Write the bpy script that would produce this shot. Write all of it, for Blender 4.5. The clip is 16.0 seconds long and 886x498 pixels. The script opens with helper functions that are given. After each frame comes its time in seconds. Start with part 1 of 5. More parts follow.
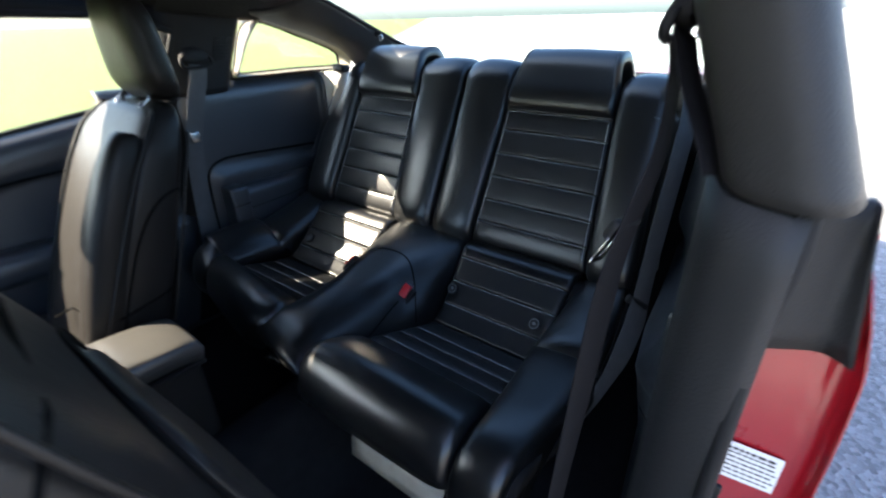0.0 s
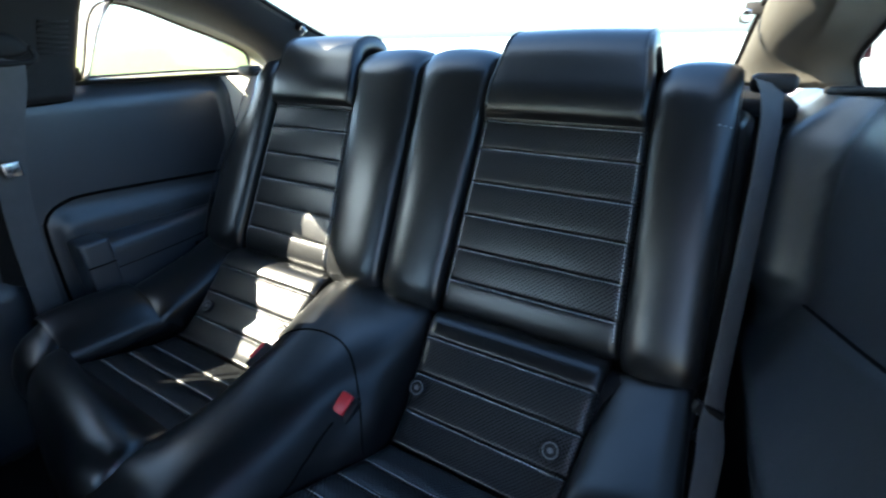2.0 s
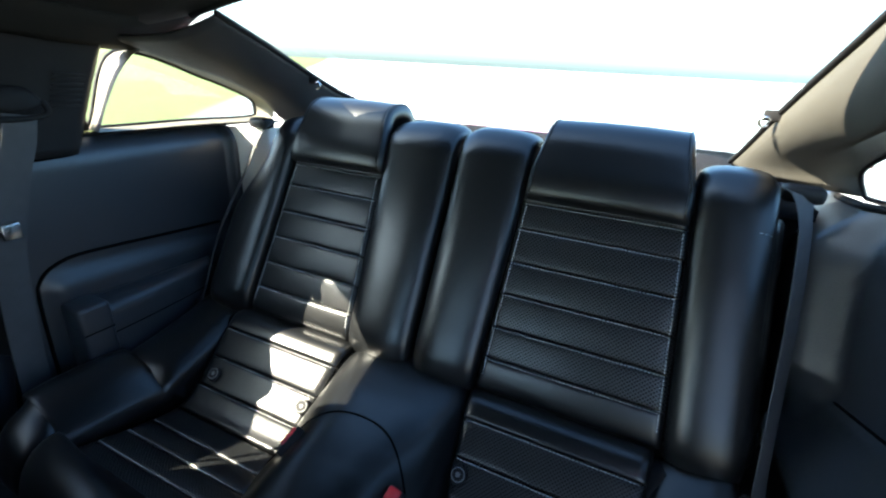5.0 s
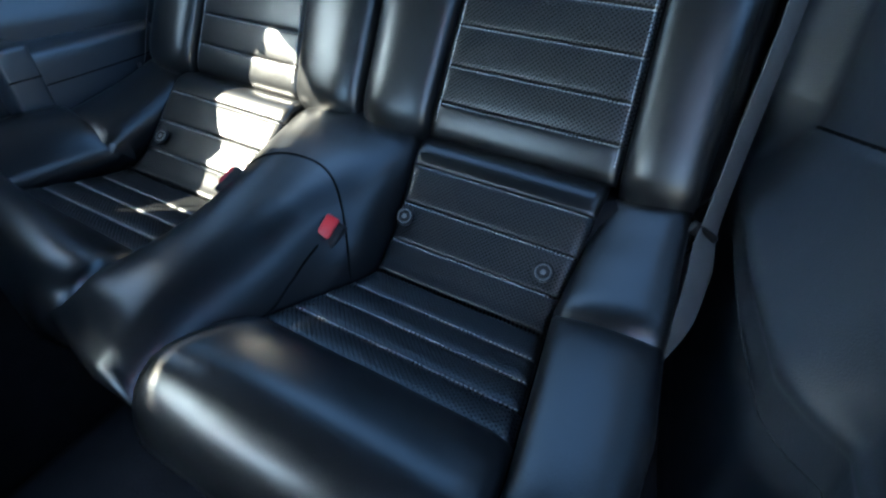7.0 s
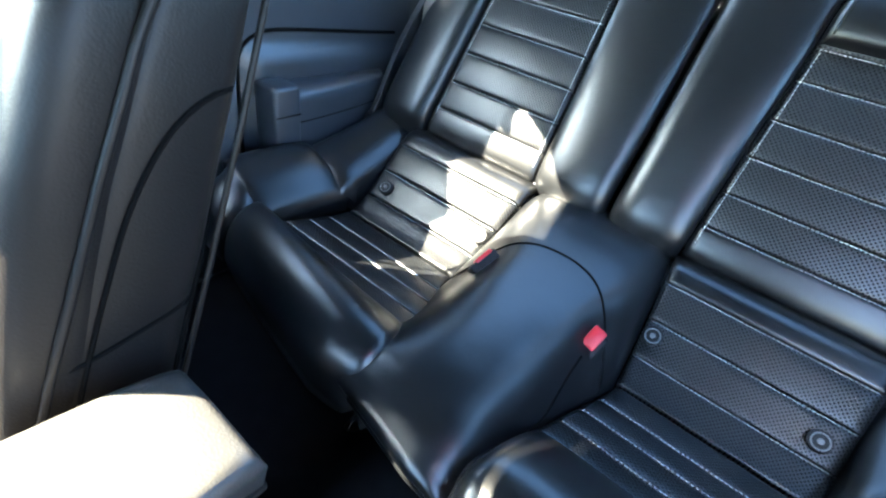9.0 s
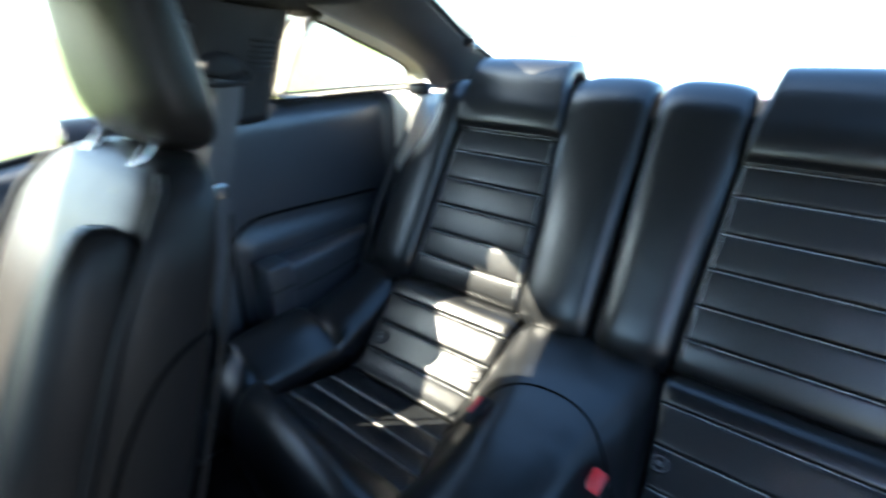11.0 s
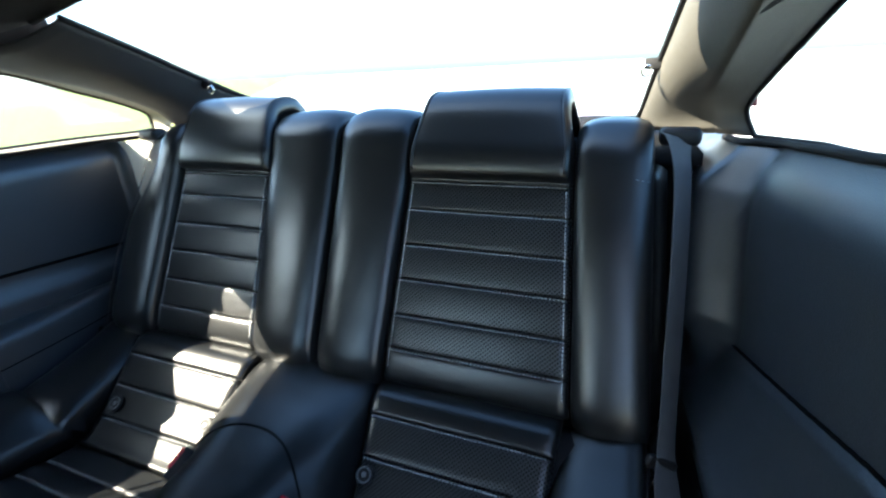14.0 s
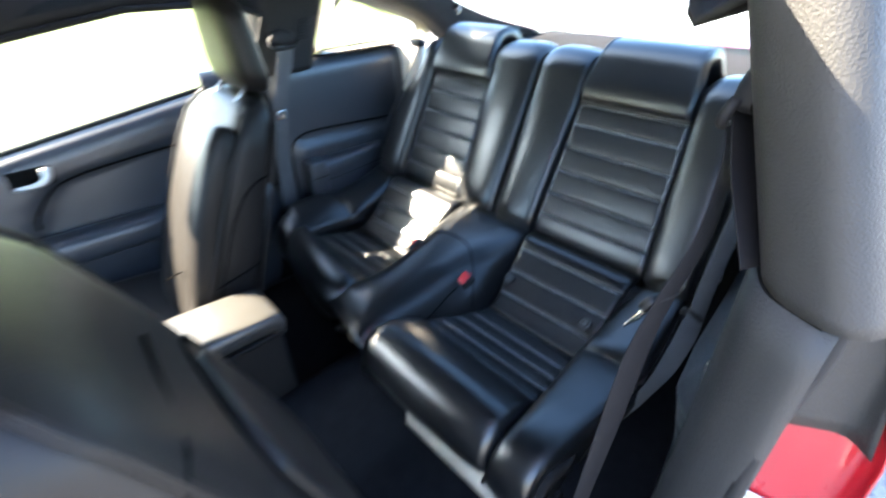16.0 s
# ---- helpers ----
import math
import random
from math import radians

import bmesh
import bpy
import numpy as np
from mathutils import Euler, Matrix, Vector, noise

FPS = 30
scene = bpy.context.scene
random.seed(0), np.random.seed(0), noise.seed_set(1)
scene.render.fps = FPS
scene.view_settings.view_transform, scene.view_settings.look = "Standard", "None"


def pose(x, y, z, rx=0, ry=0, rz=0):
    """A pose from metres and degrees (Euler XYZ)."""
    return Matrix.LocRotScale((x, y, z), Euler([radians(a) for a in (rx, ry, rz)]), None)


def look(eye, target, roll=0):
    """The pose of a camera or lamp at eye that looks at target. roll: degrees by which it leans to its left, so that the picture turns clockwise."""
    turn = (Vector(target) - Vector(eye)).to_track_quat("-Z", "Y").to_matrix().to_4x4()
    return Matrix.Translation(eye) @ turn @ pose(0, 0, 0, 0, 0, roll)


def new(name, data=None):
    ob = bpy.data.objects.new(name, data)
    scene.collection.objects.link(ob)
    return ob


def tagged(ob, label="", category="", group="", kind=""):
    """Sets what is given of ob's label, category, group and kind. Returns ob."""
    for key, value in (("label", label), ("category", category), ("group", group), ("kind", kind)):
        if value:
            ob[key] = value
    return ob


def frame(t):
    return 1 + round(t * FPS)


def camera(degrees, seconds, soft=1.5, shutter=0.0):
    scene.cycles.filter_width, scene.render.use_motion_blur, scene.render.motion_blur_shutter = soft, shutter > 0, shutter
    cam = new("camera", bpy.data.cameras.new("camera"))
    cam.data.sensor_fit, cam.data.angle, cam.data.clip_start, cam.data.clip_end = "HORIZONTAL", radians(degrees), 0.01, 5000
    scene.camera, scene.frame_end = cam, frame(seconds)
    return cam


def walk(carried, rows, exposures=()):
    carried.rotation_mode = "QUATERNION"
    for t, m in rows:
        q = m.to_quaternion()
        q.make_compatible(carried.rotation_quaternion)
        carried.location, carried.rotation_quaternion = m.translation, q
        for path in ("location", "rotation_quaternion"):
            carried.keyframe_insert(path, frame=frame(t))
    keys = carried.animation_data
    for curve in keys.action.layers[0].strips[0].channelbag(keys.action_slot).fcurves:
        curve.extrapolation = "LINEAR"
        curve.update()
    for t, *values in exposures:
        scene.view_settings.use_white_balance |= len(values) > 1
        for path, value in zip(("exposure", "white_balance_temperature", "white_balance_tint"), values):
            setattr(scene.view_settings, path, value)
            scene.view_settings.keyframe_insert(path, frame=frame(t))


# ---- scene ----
cam = camera(88.0, 16.0, soft=2.2, shutter=0.4)
EXPOSURE = 4.3
STOPS = [(0.0, -0.37), (0.5, -0.58), (1.0, -0.62), (1.5, -0.35), (2.0, 0.1), (2.5, 0.85), (3.0, 0.95), (3.2, 0.75), (5.3, -0.4), (5.5, -0.45), (6.0, -0.45), (6.5, -0.2), (7.0, 0.8), (7.5, 1.95), (8.0, 2.4), (8.7, 2.15),
         (10.8, 0.5), (11.0, 0.4), (12.5, 0.38), (13.0, 0.40), (13.5, 0.22), (14.5, 0.02), (15.0, 0.5), (15.5, 0.82), (16.0, 1.1)]
PATH = [
    (0.0, 0.7754, -1.0979, 1.2355, 63.16, 1.30, 37.47),
    (0.5, 0.6615, -0.9835, 1.1003, 65.16, -1.72, 33.48),
    (1.0, 0.6258, -0.8181, 1.1494, 67.15, 2.02, 27.79),
    (1.5, 0.6029, -0.7666, 1.1473, 67.72, 1.87, 25.57),
    (2.0, 0.5303, -0.7840, 1.1511, 65.21, 1.15, 31.01),
    (2.5, 0.4504, -0.8066, 1.1483, 64.71, 1.29, 32.59),
    (3.0, 0.3520, -0.8358, 1.2203, 66.77, 0.52, 39.67),
    (3.2, 0.3728, -0.8290, 1.2565, 66.96, 1.69, 40.50),
    (5.3, 0.3679, -0.8221, 1.2445, 68.74, -2.50, 24.21),
    (5.5, 0.4453, -0.7891, 1.2460, 69.47, -1.01, 24.04),
    (6.0, 0.4757, -0.7490, 1.2123, 64.83, 1.77, 21.88),
    (6.5, 0.4869, -0.7543, 1.1380, 51.70, 0.76, 23.49),
    (7.0, 0.4886, -0.8054, 1.0445, 50.40, -2.41, 27.68),
    (7.5, 0.4084, -0.8536, 1.0133, 53.64, -5.61, 31.75),
    (8.0, 0.2742, -0.9187, 1.0571, 53.99, -7.50, 37.72),
    (8.5, 0.1976, -0.9196, 1.0657, 53.13, -9.13, 38.30),
    (8.7, 0.1531, -0.9317, 1.0681, 52.77, -10.15, 38.34),
    (10.8, 0.2362, -0.9128, 1.2447, 66.78, 1.43, 45.31),
    (11.0, 0.1979, -0.8854, 1.2008, 65.13, -0.05, 36.47),
    (11.5, 0.2463, -0.8176, 1.1804, 67.07, 0.48, 21.84),
    (12.0, 0.3386, -0.7417, 1.1558, 68.62, 1.43, 18.61),
    (12.5, 0.3848, -0.7232, 1.1336, 68.46, 2.35, 18.14),
    (13.0, 0.4685, -0.6784, 1.1604, 68.62, 3.75, 16.79),
    (13.5, 0.5003, -0.6770, 1.1836, 68.55, 2.93, 18.03),
    (14.0, 0.5098, -0.7331, 1.1966, 68.44, 2.87, 21.70),
    (14.5, 0.5719, -0.8303, 1.2091, 66.81, 1.98, 26.47),
    (15.0, 0.6447, -0.8901, 1.2246, 66.67, 1.35, 29.29),
    (15.5, 0.6617, -0.9758, 1.2372, 67.22, -1.29, 31.46),
    (16.0, 0.7856, -1.0817, 1.3550, 56.92, 1.90, 46.73),
]
WARMTH = ([0.0, 0.5, 1.0, 6.5, 7.2, 7.5, 8.7, 10.8, 15.0, 16.0], [5950, 5850, 5650, 5650, 5400, 5720, 5720, 5650, 5650, 5950])
GREENS = ([0.0, 0.5, 1.0, 6.5, 7.2, 7.8, 8.7, 10.8, 15.0, 16.0], [14, 12, 8, 7, 5, 8, 8, 8, 8, 13])
walk(cam, [(t, pose(x, y, z, rx, ry, rz)) for t, x, y, z, rx, ry, rz in PATH],
     exposures=[(t, EXPOSURE + s, float(np.interp(t, *WARMTH)), float(np.interp(t, *GREENS))) for t, s in STOPS])

# ---- light ----
SUN_AZ, SUN_EL = 230.0, 37.0   # degrees: azimuth from +x towards +y is 90 - SUN_AZ
world = bpy.data.worlds.new("sky")
scene.world = world
world.use_nodes = True
wn = world.node_tree
sky = wn.nodes.new("ShaderNodeTexSky")
sky.sky_type = "NISHITA"
sky.sun_disc = False
sky.sun_elevation, sky.sun_rotation = radians(SUN_EL), radians(SUN_AZ)
sky.dust_density, sky.air_density, sky.ozone_density = 2.0, 1.0, 1.0
wn.links.new(sky.outputs["Color"], wn.nodes["Background"].inputs["Color"])
wn.nodes["Background"].inputs["Strength"].default_value = 0.06
sun_dir = Vector((math.sin(radians(SUN_AZ)) * math.cos(radians(SUN_EL)), math.cos(radians(SUN_AZ)) * math.cos(radians(SUN_EL)), math.sin(radians(SUN_EL))))
sun = new("sun", bpy.data.lights.new("sun", "SUN"))
sun.data.energy, sun.data.angle, sun.data.color = 3.2, radians(0.5), (1.0, 0.84, 0.58)
sun.matrix_world = look(sun_dir * 20, (0, 0, 0))


# ---- materials ----
def material(name, color, rough=0.5, metal=0.0, spec=0.5, grain=0.0, grain_scale=900.0, mottled=0.15, mottle_scale=6.0, coat=0.0, pattern=None):
    m = bpy.data.materials.new(name)
    m.use_nodes = True
    nt = m.node_tree
    b = nt.nodes["Principled BSDF"]
    b.inputs["Roughness"].default_value, b.inputs["Metallic"].default_value = rough, metal
    b.inputs["Specular IOR Level"].default_value = spec
    b.inputs["Coat Weight"].default_value = coat
    b.inputs["Coat Roughness"].default_value = 0.12
    pos = nt.nodes.new("ShaderNodeTexCoord").outputs["Object"]
    large = nt.nodes.new("ShaderNodeTexNoise")
    large.inputs["Scale"].default_value, large.inputs["Detail"].default_value = mottle_scale, 6
    nt.links.new(pos, large.inputs["Vector"])
    ramp = nt.nodes.new("ShaderNodeMix")
    ramp.data_type = "RGBA"
    nt.links.new(large.outputs["Fac"], ramp.inputs["Factor"])
    ramp.inputs["A"].default_value = (*[c * (1 - mottled) for c in color], 1)
    ramp.inputs["B"].default_value = (*[min(1, c * (1 + mottled)) for c in color], 1)
    colour = ramp.outputs["Result"]
    rn = nt.nodes.new("ShaderNodeMapRange")
    rn.inputs["To Min"].default_value, rn.inputs["To Max"].default_value = max(0.02, rough - 0.025), min(1, rough + 0.035)
    fine = nt.nodes.new("ShaderNodeTexNoise")
    fine.inputs["Scale"].default_value, fine.inputs["Detail"].default_value = mottle_scale * 9, 4
    nt.links.new(pos, fine.inputs["Vector"])
    nt.links.new(fine.outputs["Fac"], rn.inputs["Value"])
    nt.links.new(rn.outputs["Result"], b.inputs["Roughness"])
    height = None
    if grain:
        cells = nt.nodes.new("ShaderNodeTexVoronoi")
        cells.feature = "SMOOTH_F1"
        cells.inputs["Scale"].default_value = grain_scale
        nt.links.new(pos, cells.inputs["Vector"])
        height = cells.outputs["Distance"]
        bump = nt.nodes.new("ShaderNodeBump")
        bump.inputs["Strength"].default_value, bump.inputs["Distance"].default_value = grain, 0.0006
        nt.links.new(height, bump.inputs["Height"])
        soft = nt.nodes.new("ShaderNodeBump")
        soft.inputs["Strength"].default_value, soft.inputs["Distance"].default_value = 0.24, 0.003
        wr = nt.nodes.new("ShaderNodeTexNoise")
        wr.inputs["Scale"].default_value, wr.inputs["Detail"].default_value = 19.0, 2.5
        nt.links.new(pos, wr.inputs["Vector"])
        nt.links.new(wr.outputs["Fac"], soft.inputs["Height"])
        nt.links.new(soft.outputs["Normal"], bump.inputs["Normal"])
        last = bump
        if pattern == "holes":
            uv = nt.nodes.new("ShaderNodeUVMap").outputs["UV"]
            mp = nt.nodes.new("ShaderNodeMapping")
            mp.inputs["Rotation"].default_value = (0, 0, radians(45))
            nt.links.new(uv, mp.inputs["Vector"])
            holes = nt.nodes.new("ShaderNodeTexVoronoi")
            holes.voronoi_dimensions = "2D"
            holes.inputs["Scale"].default_value, holes.inputs["Randomness"].default_value = 205.0, 0.0
            nt.links.new(mp.outputs["Vector"], holes.inputs["Vector"])
            cut = nt.nodes.new("ShaderNodeMapRange")
            cut.inputs["From Min"].default_value, cut.inputs["From Max"].default_value = 0.20, 0.36
            nt.links.new(holes.outputs["Distance"], cut.inputs["Value"])
            hb = nt.nodes.new("ShaderNodeBump")
            hb.inputs["Strength"].default_value, hb.inputs["Distance"].default_value = 0.55, 0.0009
            nt.links.new(cut.outputs["Result"], hb.inputs["Height"])
            nt.links.new(bump.outputs["Normal"], hb.inputs["Normal"])
            last = hb
            dark = nt.nodes.new("ShaderNodeMix")
            dark.data_type = "RGBA"
            dark.inputs["A"].default_value = (0.006, 0.006, 0.007, 1)
            nt.links.new(cut.outputs["Result"], dark.inputs["Factor"])
            nt.links.new(colour, dark.inputs["B"])
            colour = dark.outputs["Result"]
            sp = nt.nodes.new("ShaderNodeMath")
            sp.operation = "MULTIPLY"
            sp.inputs[1].default_value = spec
            nt.links.new(cut.outputs["Result"], sp.inputs[0])
            nt.links.new(sp.outputs["Value"], b.inputs["Specular IOR Level"])
        nt.links.new(last.outputs["Normal"], b.inputs["Normal"])
    nt.links.new(colour, b.inputs["Base Color"])
    return m


LEATHER = material("black_leather", (0.0044, 0.0049, 0.0056), 0.31, spec=0.58, grain=0.20, grain_scale=620, mottled=0.25)
PERFORATED = material("perforated_leather", (0.0066, 0.0075, 0.0082), 0.30, spec=0.60, grain=0.10, grain_scale=620, mottled=0.25, pattern="holes")
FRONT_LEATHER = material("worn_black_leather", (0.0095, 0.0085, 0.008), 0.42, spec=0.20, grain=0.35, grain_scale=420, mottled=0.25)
# Lid leather made paler than the seats', with the sun's glare in its colour.
LID_LEATHER = material("sunlit_lid_leather", (0.040, 0.039, 0.037), 0.34, spec=0.5, grain=0.5, grain_scale=380, mottled=0.2)
SEAM = material("black_seam", (0.003, 0.003, 0.003), 0.9, spec=0.05, mottled=0.1)
THREAD = material("grey_thread", (0.42, 0.43, 0.44), 0.7, mottled=0.2)
VINYL = material("black_moulded_vinyl", (0.0210, 0.0255, 0.0320), 0.37, spec=0.85, grain=0.5, grain_scale=700, mottled=0.2)
PLASTIC = material("charcoal_plastic", (0.010, 0.010, 0.011), 0.55, spec=0.25, grain=0.8, grain_scale=480, mottled=0.2)
CONSOLE = material("matt_black_plastic", (0.006, 0.006, 0.006), 0.7, spec=0.15, grain=0.8, grain_scale=480, mottled=0.2)
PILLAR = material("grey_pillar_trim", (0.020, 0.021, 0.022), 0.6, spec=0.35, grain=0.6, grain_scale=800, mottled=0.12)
# Lighter copy of grey_pillar_trim: sunlight on the driver side is in the colour.
PILLAR_LIT = material("grey_pillar_trim_lit", (0.070, 0.065, 0.055), 0.7, spec=0.25, grain=0.6, grain_scale=800, mottled=0.12)
# charcoal_plastic again, lightened for the skylight at the open door.
DRIVER_PILLAR = material("charcoal_plastic_lit", (0.020, 0.020, 0.0205), 0.55, spec=0.3, grain=0.8, grain_scale=480, mottled=0.2)
# Window surround, with the daylight on it put into a pale yellowish colour.
REVEAL = material("window_surround_lit", (0.13, 0.12, 0.09), 0.6, spec=0.35, grain=0.6, grain_scale=800, mottled=0.12)
# Near white: sunlight on the panel's rear end is put into the colour.
SUNLIT_TRIM = material("sunlit_trim_tone", (0.70, 0.68, 0.62), 0.6, grain=0.4, grain_scale=800, mottled=0.08)
CLOTH = material("headliner_cloth", (0.022, 0.022, 0.021), 0.95, spec=0.1, grain=0.8, grain_scale=1100, mottled=0.15)
CARPET = material("black_carpet", (0.012, 0.012, 0.013), 1.0, spec=0.05, grain=1.0, grain_scale=900, mottled=0.4, mottle_scale=30)
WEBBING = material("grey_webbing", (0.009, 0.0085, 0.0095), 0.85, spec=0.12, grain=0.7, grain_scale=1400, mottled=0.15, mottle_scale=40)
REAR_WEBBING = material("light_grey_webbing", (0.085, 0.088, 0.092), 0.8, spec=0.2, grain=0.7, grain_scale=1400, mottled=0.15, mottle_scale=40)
METAL = material("bright_steel", (0.62, 0.63, 0.64), 0.22, metal=1.0, mottled=0.08)
RED_BUTTON = material("red_plastic", (0.42, 0.012, 0.02), 0.4, mottled=0.1)
RED_PAINT = material("red_car_paint", (0.27, 0.004, 0.010), 0.28, coat=0.8, mottled=0.06)
RUBBER = material("black_rubber", (0.010, 0.010, 0.011), 0.65, spec=0.22, mottled=0.2)
PAPER = material("white_label", (0.72, 0.72, 0.70), 0.5, mottled=0.04)
SUN_STRIP = material("pale_sun_strip", (0.30, 0.29, 0.25), 0.95, spec=0.1, grain=0.8, grain_scale=700, mottled=0.3, mottle_scale=25)
MID_GREY = material("mid_grey_plastic", (0.10, 0.105, 0.11), 0.45, mottled=0.2)
INK = material("black_ink", (0.02, 0.02, 0.02), 0.7, mottled=0.1)
SILVER = material("silver_plastic", (0.45, 0.45, 0.44), 0.35, metal=0.6, mottled=0.08)


def glass_material(name, tint):
    m = bpy.data.materials.new(name)
    m.use_nodes = True
    nt = m.node_tree
    nt.nodes.remove(nt.nodes["Principled BSDF"])
    clear = nt.nodes.new("ShaderNodeBsdfTransparent")
    clear.inputs["Color"].default_value = (*tint, 1)
    gloss = nt.nodes.new("ShaderNodeBsdfGlossy")
    gloss.inputs["Roughness"].default_value = 0.02
    mix = nt.nodes.new("ShaderNodeMixShader")
    mix.inputs["Fac"].default_value = 0.035
    nt.links.new(clear.outputs["BSDF"], mix.inputs[1])
    nt.links.new(gloss.outputs["BSDF"], mix.inputs[2])
    nt.links.new(mix.outputs["Shader"], nt.nodes["Material Output"].inputs["Surface"])
    return m


GLASS = glass_material("window_glass", (0.80, 0.88, 0.89))


def ground_material():
    m = bpy.data.materials.new("gravel_and_grass")
    m.use_nodes = True
    nt = m.node_tree
    b = nt.nodes["Principled BSDF"]
    b.inputs["Roughness"].default_value = 0.95
    pos = nt.nodes.new("ShaderNodeTexCoord").outputs["Object"]

    def noise_node(scale, detail=6):
        n = nt.nodes.new("ShaderNodeTexNoise")
        n.inputs["Scale"].default_value, n.inputs["Detail"].default_value = scale, detail
        nt.links.new(pos, n.inputs["Vector"])
        return n.outputs["Fac"]

    def mix(fac, a, c):
        n = nt.nodes.new("ShaderNodeMix")
        n.data_type = "RGBA"
        nt.links.new(fac, n.inputs["Factor"])
        for key, v in (("A", a), ("B", c)):
            if isinstance(v, tuple):
                n.inputs[key].default_value = (*v, 1)
            else:
                nt.links.new(v, n.inputs[key])
        return n.outputs["Result"]

    stones = nt.nodes.new("ShaderNodeTexVoronoi")
    stones.inputs["Scale"].default_value = 60
    nt.links.new(pos, stones.inputs["Vector"])
    bw = nt.nodes.new("ShaderNodeRGBToBW")
    nt.links.new(stones.outputs["Color"], bw.inputs["Color"])
    gravel = mix(bw.outputs["Val"], (0.10, 0.10, 0.105), (0.27, 0.27, 0.27))
    grass = mix(noise_node(3.0), (0.090, 0.108, 0.018), (0.140, 0.150, 0.030))
    sep = nt.nodes.new("ShaderNodeSeparateXYZ")
    nt.links.new(pos, sep.inputs["Vector"])
    wob = nt.nodes.new("ShaderNodeMath")
    wob.operation = "MULTIPLY_ADD"
    wob.inputs[1].default_value = 1.2
    nt.links.new(noise_node(0.8), wob.inputs[0])
    slant = nt.nodes.new("ShaderNodeMath")
    slant.operation = "MULTIPLY_ADD"
    slant.inputs[1].default_value = 0.8
    nt.links.new(sep.outputs["Y"], slant.inputs[0])
    nt.links.new(sep.outputs["X"], slant.inputs[2])
    nt.links.new(slant.outputs["Value"], wob.inputs[2])
    edge = nt.nodes.new("ShaderNodeMapRange")
    edge.inputs["From Min"].default_value, edge.inputs["From Max"].default_value = -2.9, -2.6
    nt.links.new(wob.outputs["Value"], edge.inputs["Value"])
    behind = nt.nodes.new("ShaderNodeMapRange")
    behind.inputs["From Min"].default_value, behind.inputs["From Max"].default_value = 3.0, 6.0
    nt.links.new(sep.outputs["Y"], behind.inputs["Value"])
    near_car = mix(edge.outputs["Result"], grass, gravel)
    # Glare behind the car is put into a near-white ground colour.
    glare_ground = mix(noise_node(1.5), (0.50, 0.50, 0.48), (0.62, 0.61, 0.58))
    east = nt.nodes.new("ShaderNodeMapRange")
    east.inputs["From Min"].default_value, east.inputs["From Max"].default_value = -4.0, -2.0
    nt.links.new(slant.outputs["Value"], east.inputs["Value"])
    both = nt.nodes.new("ShaderNodeMath")
    both.operation = "MULTIPLY"
    nt.links.new(behind.outputs["Result"], both.inputs[0])
    nt.links.new(east.outputs["Result"], both.inputs[1])
    nt.links.new(mix(both.outputs["Value"], near_car, glare_ground), b.inputs["Base Color"])
    bump = nt.nodes.new("ShaderNodeBump")
    bump.inputs["Strength"].default_value, bump.inputs["Distance"].default_value = 0.8, 0.01
    nt.links.new(stones.outputs["Distance"], bump.inputs["Height"])
    nt.links.new(bump.outputs["Normal"], b.inputs["Normal"])
    return m


GROUND = ground_material()


# ---- building helpers ----
ORIGIN = {}


def thing(name, base, label, category, group="", kind=""):
    """An Empty at the base of a thing that holds its parts."""
    ob = new(name)
    ob.empty_display_size = 0.05
    ob.location = base
    ORIGIN[ob] = Vector(base)
    return tagged(ob, label, category, group, kind)


def mesh_of(name, verts, faces, mat, smooth=True, uvs=None):
    me = bpy.data.meshes.new(name)
    me.from_pydata([tuple(v) for v in verts], [], faces)
    if uvs is not None:
        layer = me.uv_layers.new(name="UVMap")
        for loop in me.loops:
            layer.data[loop.index].uv = uvs[loop.vertex_index]
    bm = bmesh.new()
    bm.from_mesh(me)
    bmesh.ops.recalc_face_normals(bm, faces=bm.faces)
    bm.to_mesh(me)
    bm.free()
    me.materials.append(mat)
    for p in me.polygons:
        p.use_smooth = smooth
    return me


def part(name, geo, mat, parent, label="", smooth=True, uvs=None):
    """One mesh object under a thing or part; geo is (verts, faces) in world metres."""
    base = ORIGIN[parent]
    verts = [Vector(v) - base for v in geo[0]]
    ob = new(name, mesh_of(name, verts, geo[1], mat, smooth, uvs))
    ob.parent = parent
    ORIGIN[ob] = base
    return tagged(ob, label)


def solo(name, geo, mat, label, category, kind="", group="", smooth=True):
    ob = new(name, mesh_of(name, geo[0], geo[1], mat, smooth))
    ORIGIN[ob] = Vector((0, 0, 0))
    return tagged(ob, label, category, group, kind)


def join(*geos):
    verts, faces = [], []
    for v, f in geos:
        n = len(verts)
        verts += list(v)
        faces += [tuple(i + n for i in q) for q in f]
    return verts, faces


def mirrored(geo, side):
    return [(v[0] * side, v[1], v[2]) for v in geo[0]], geo[1]


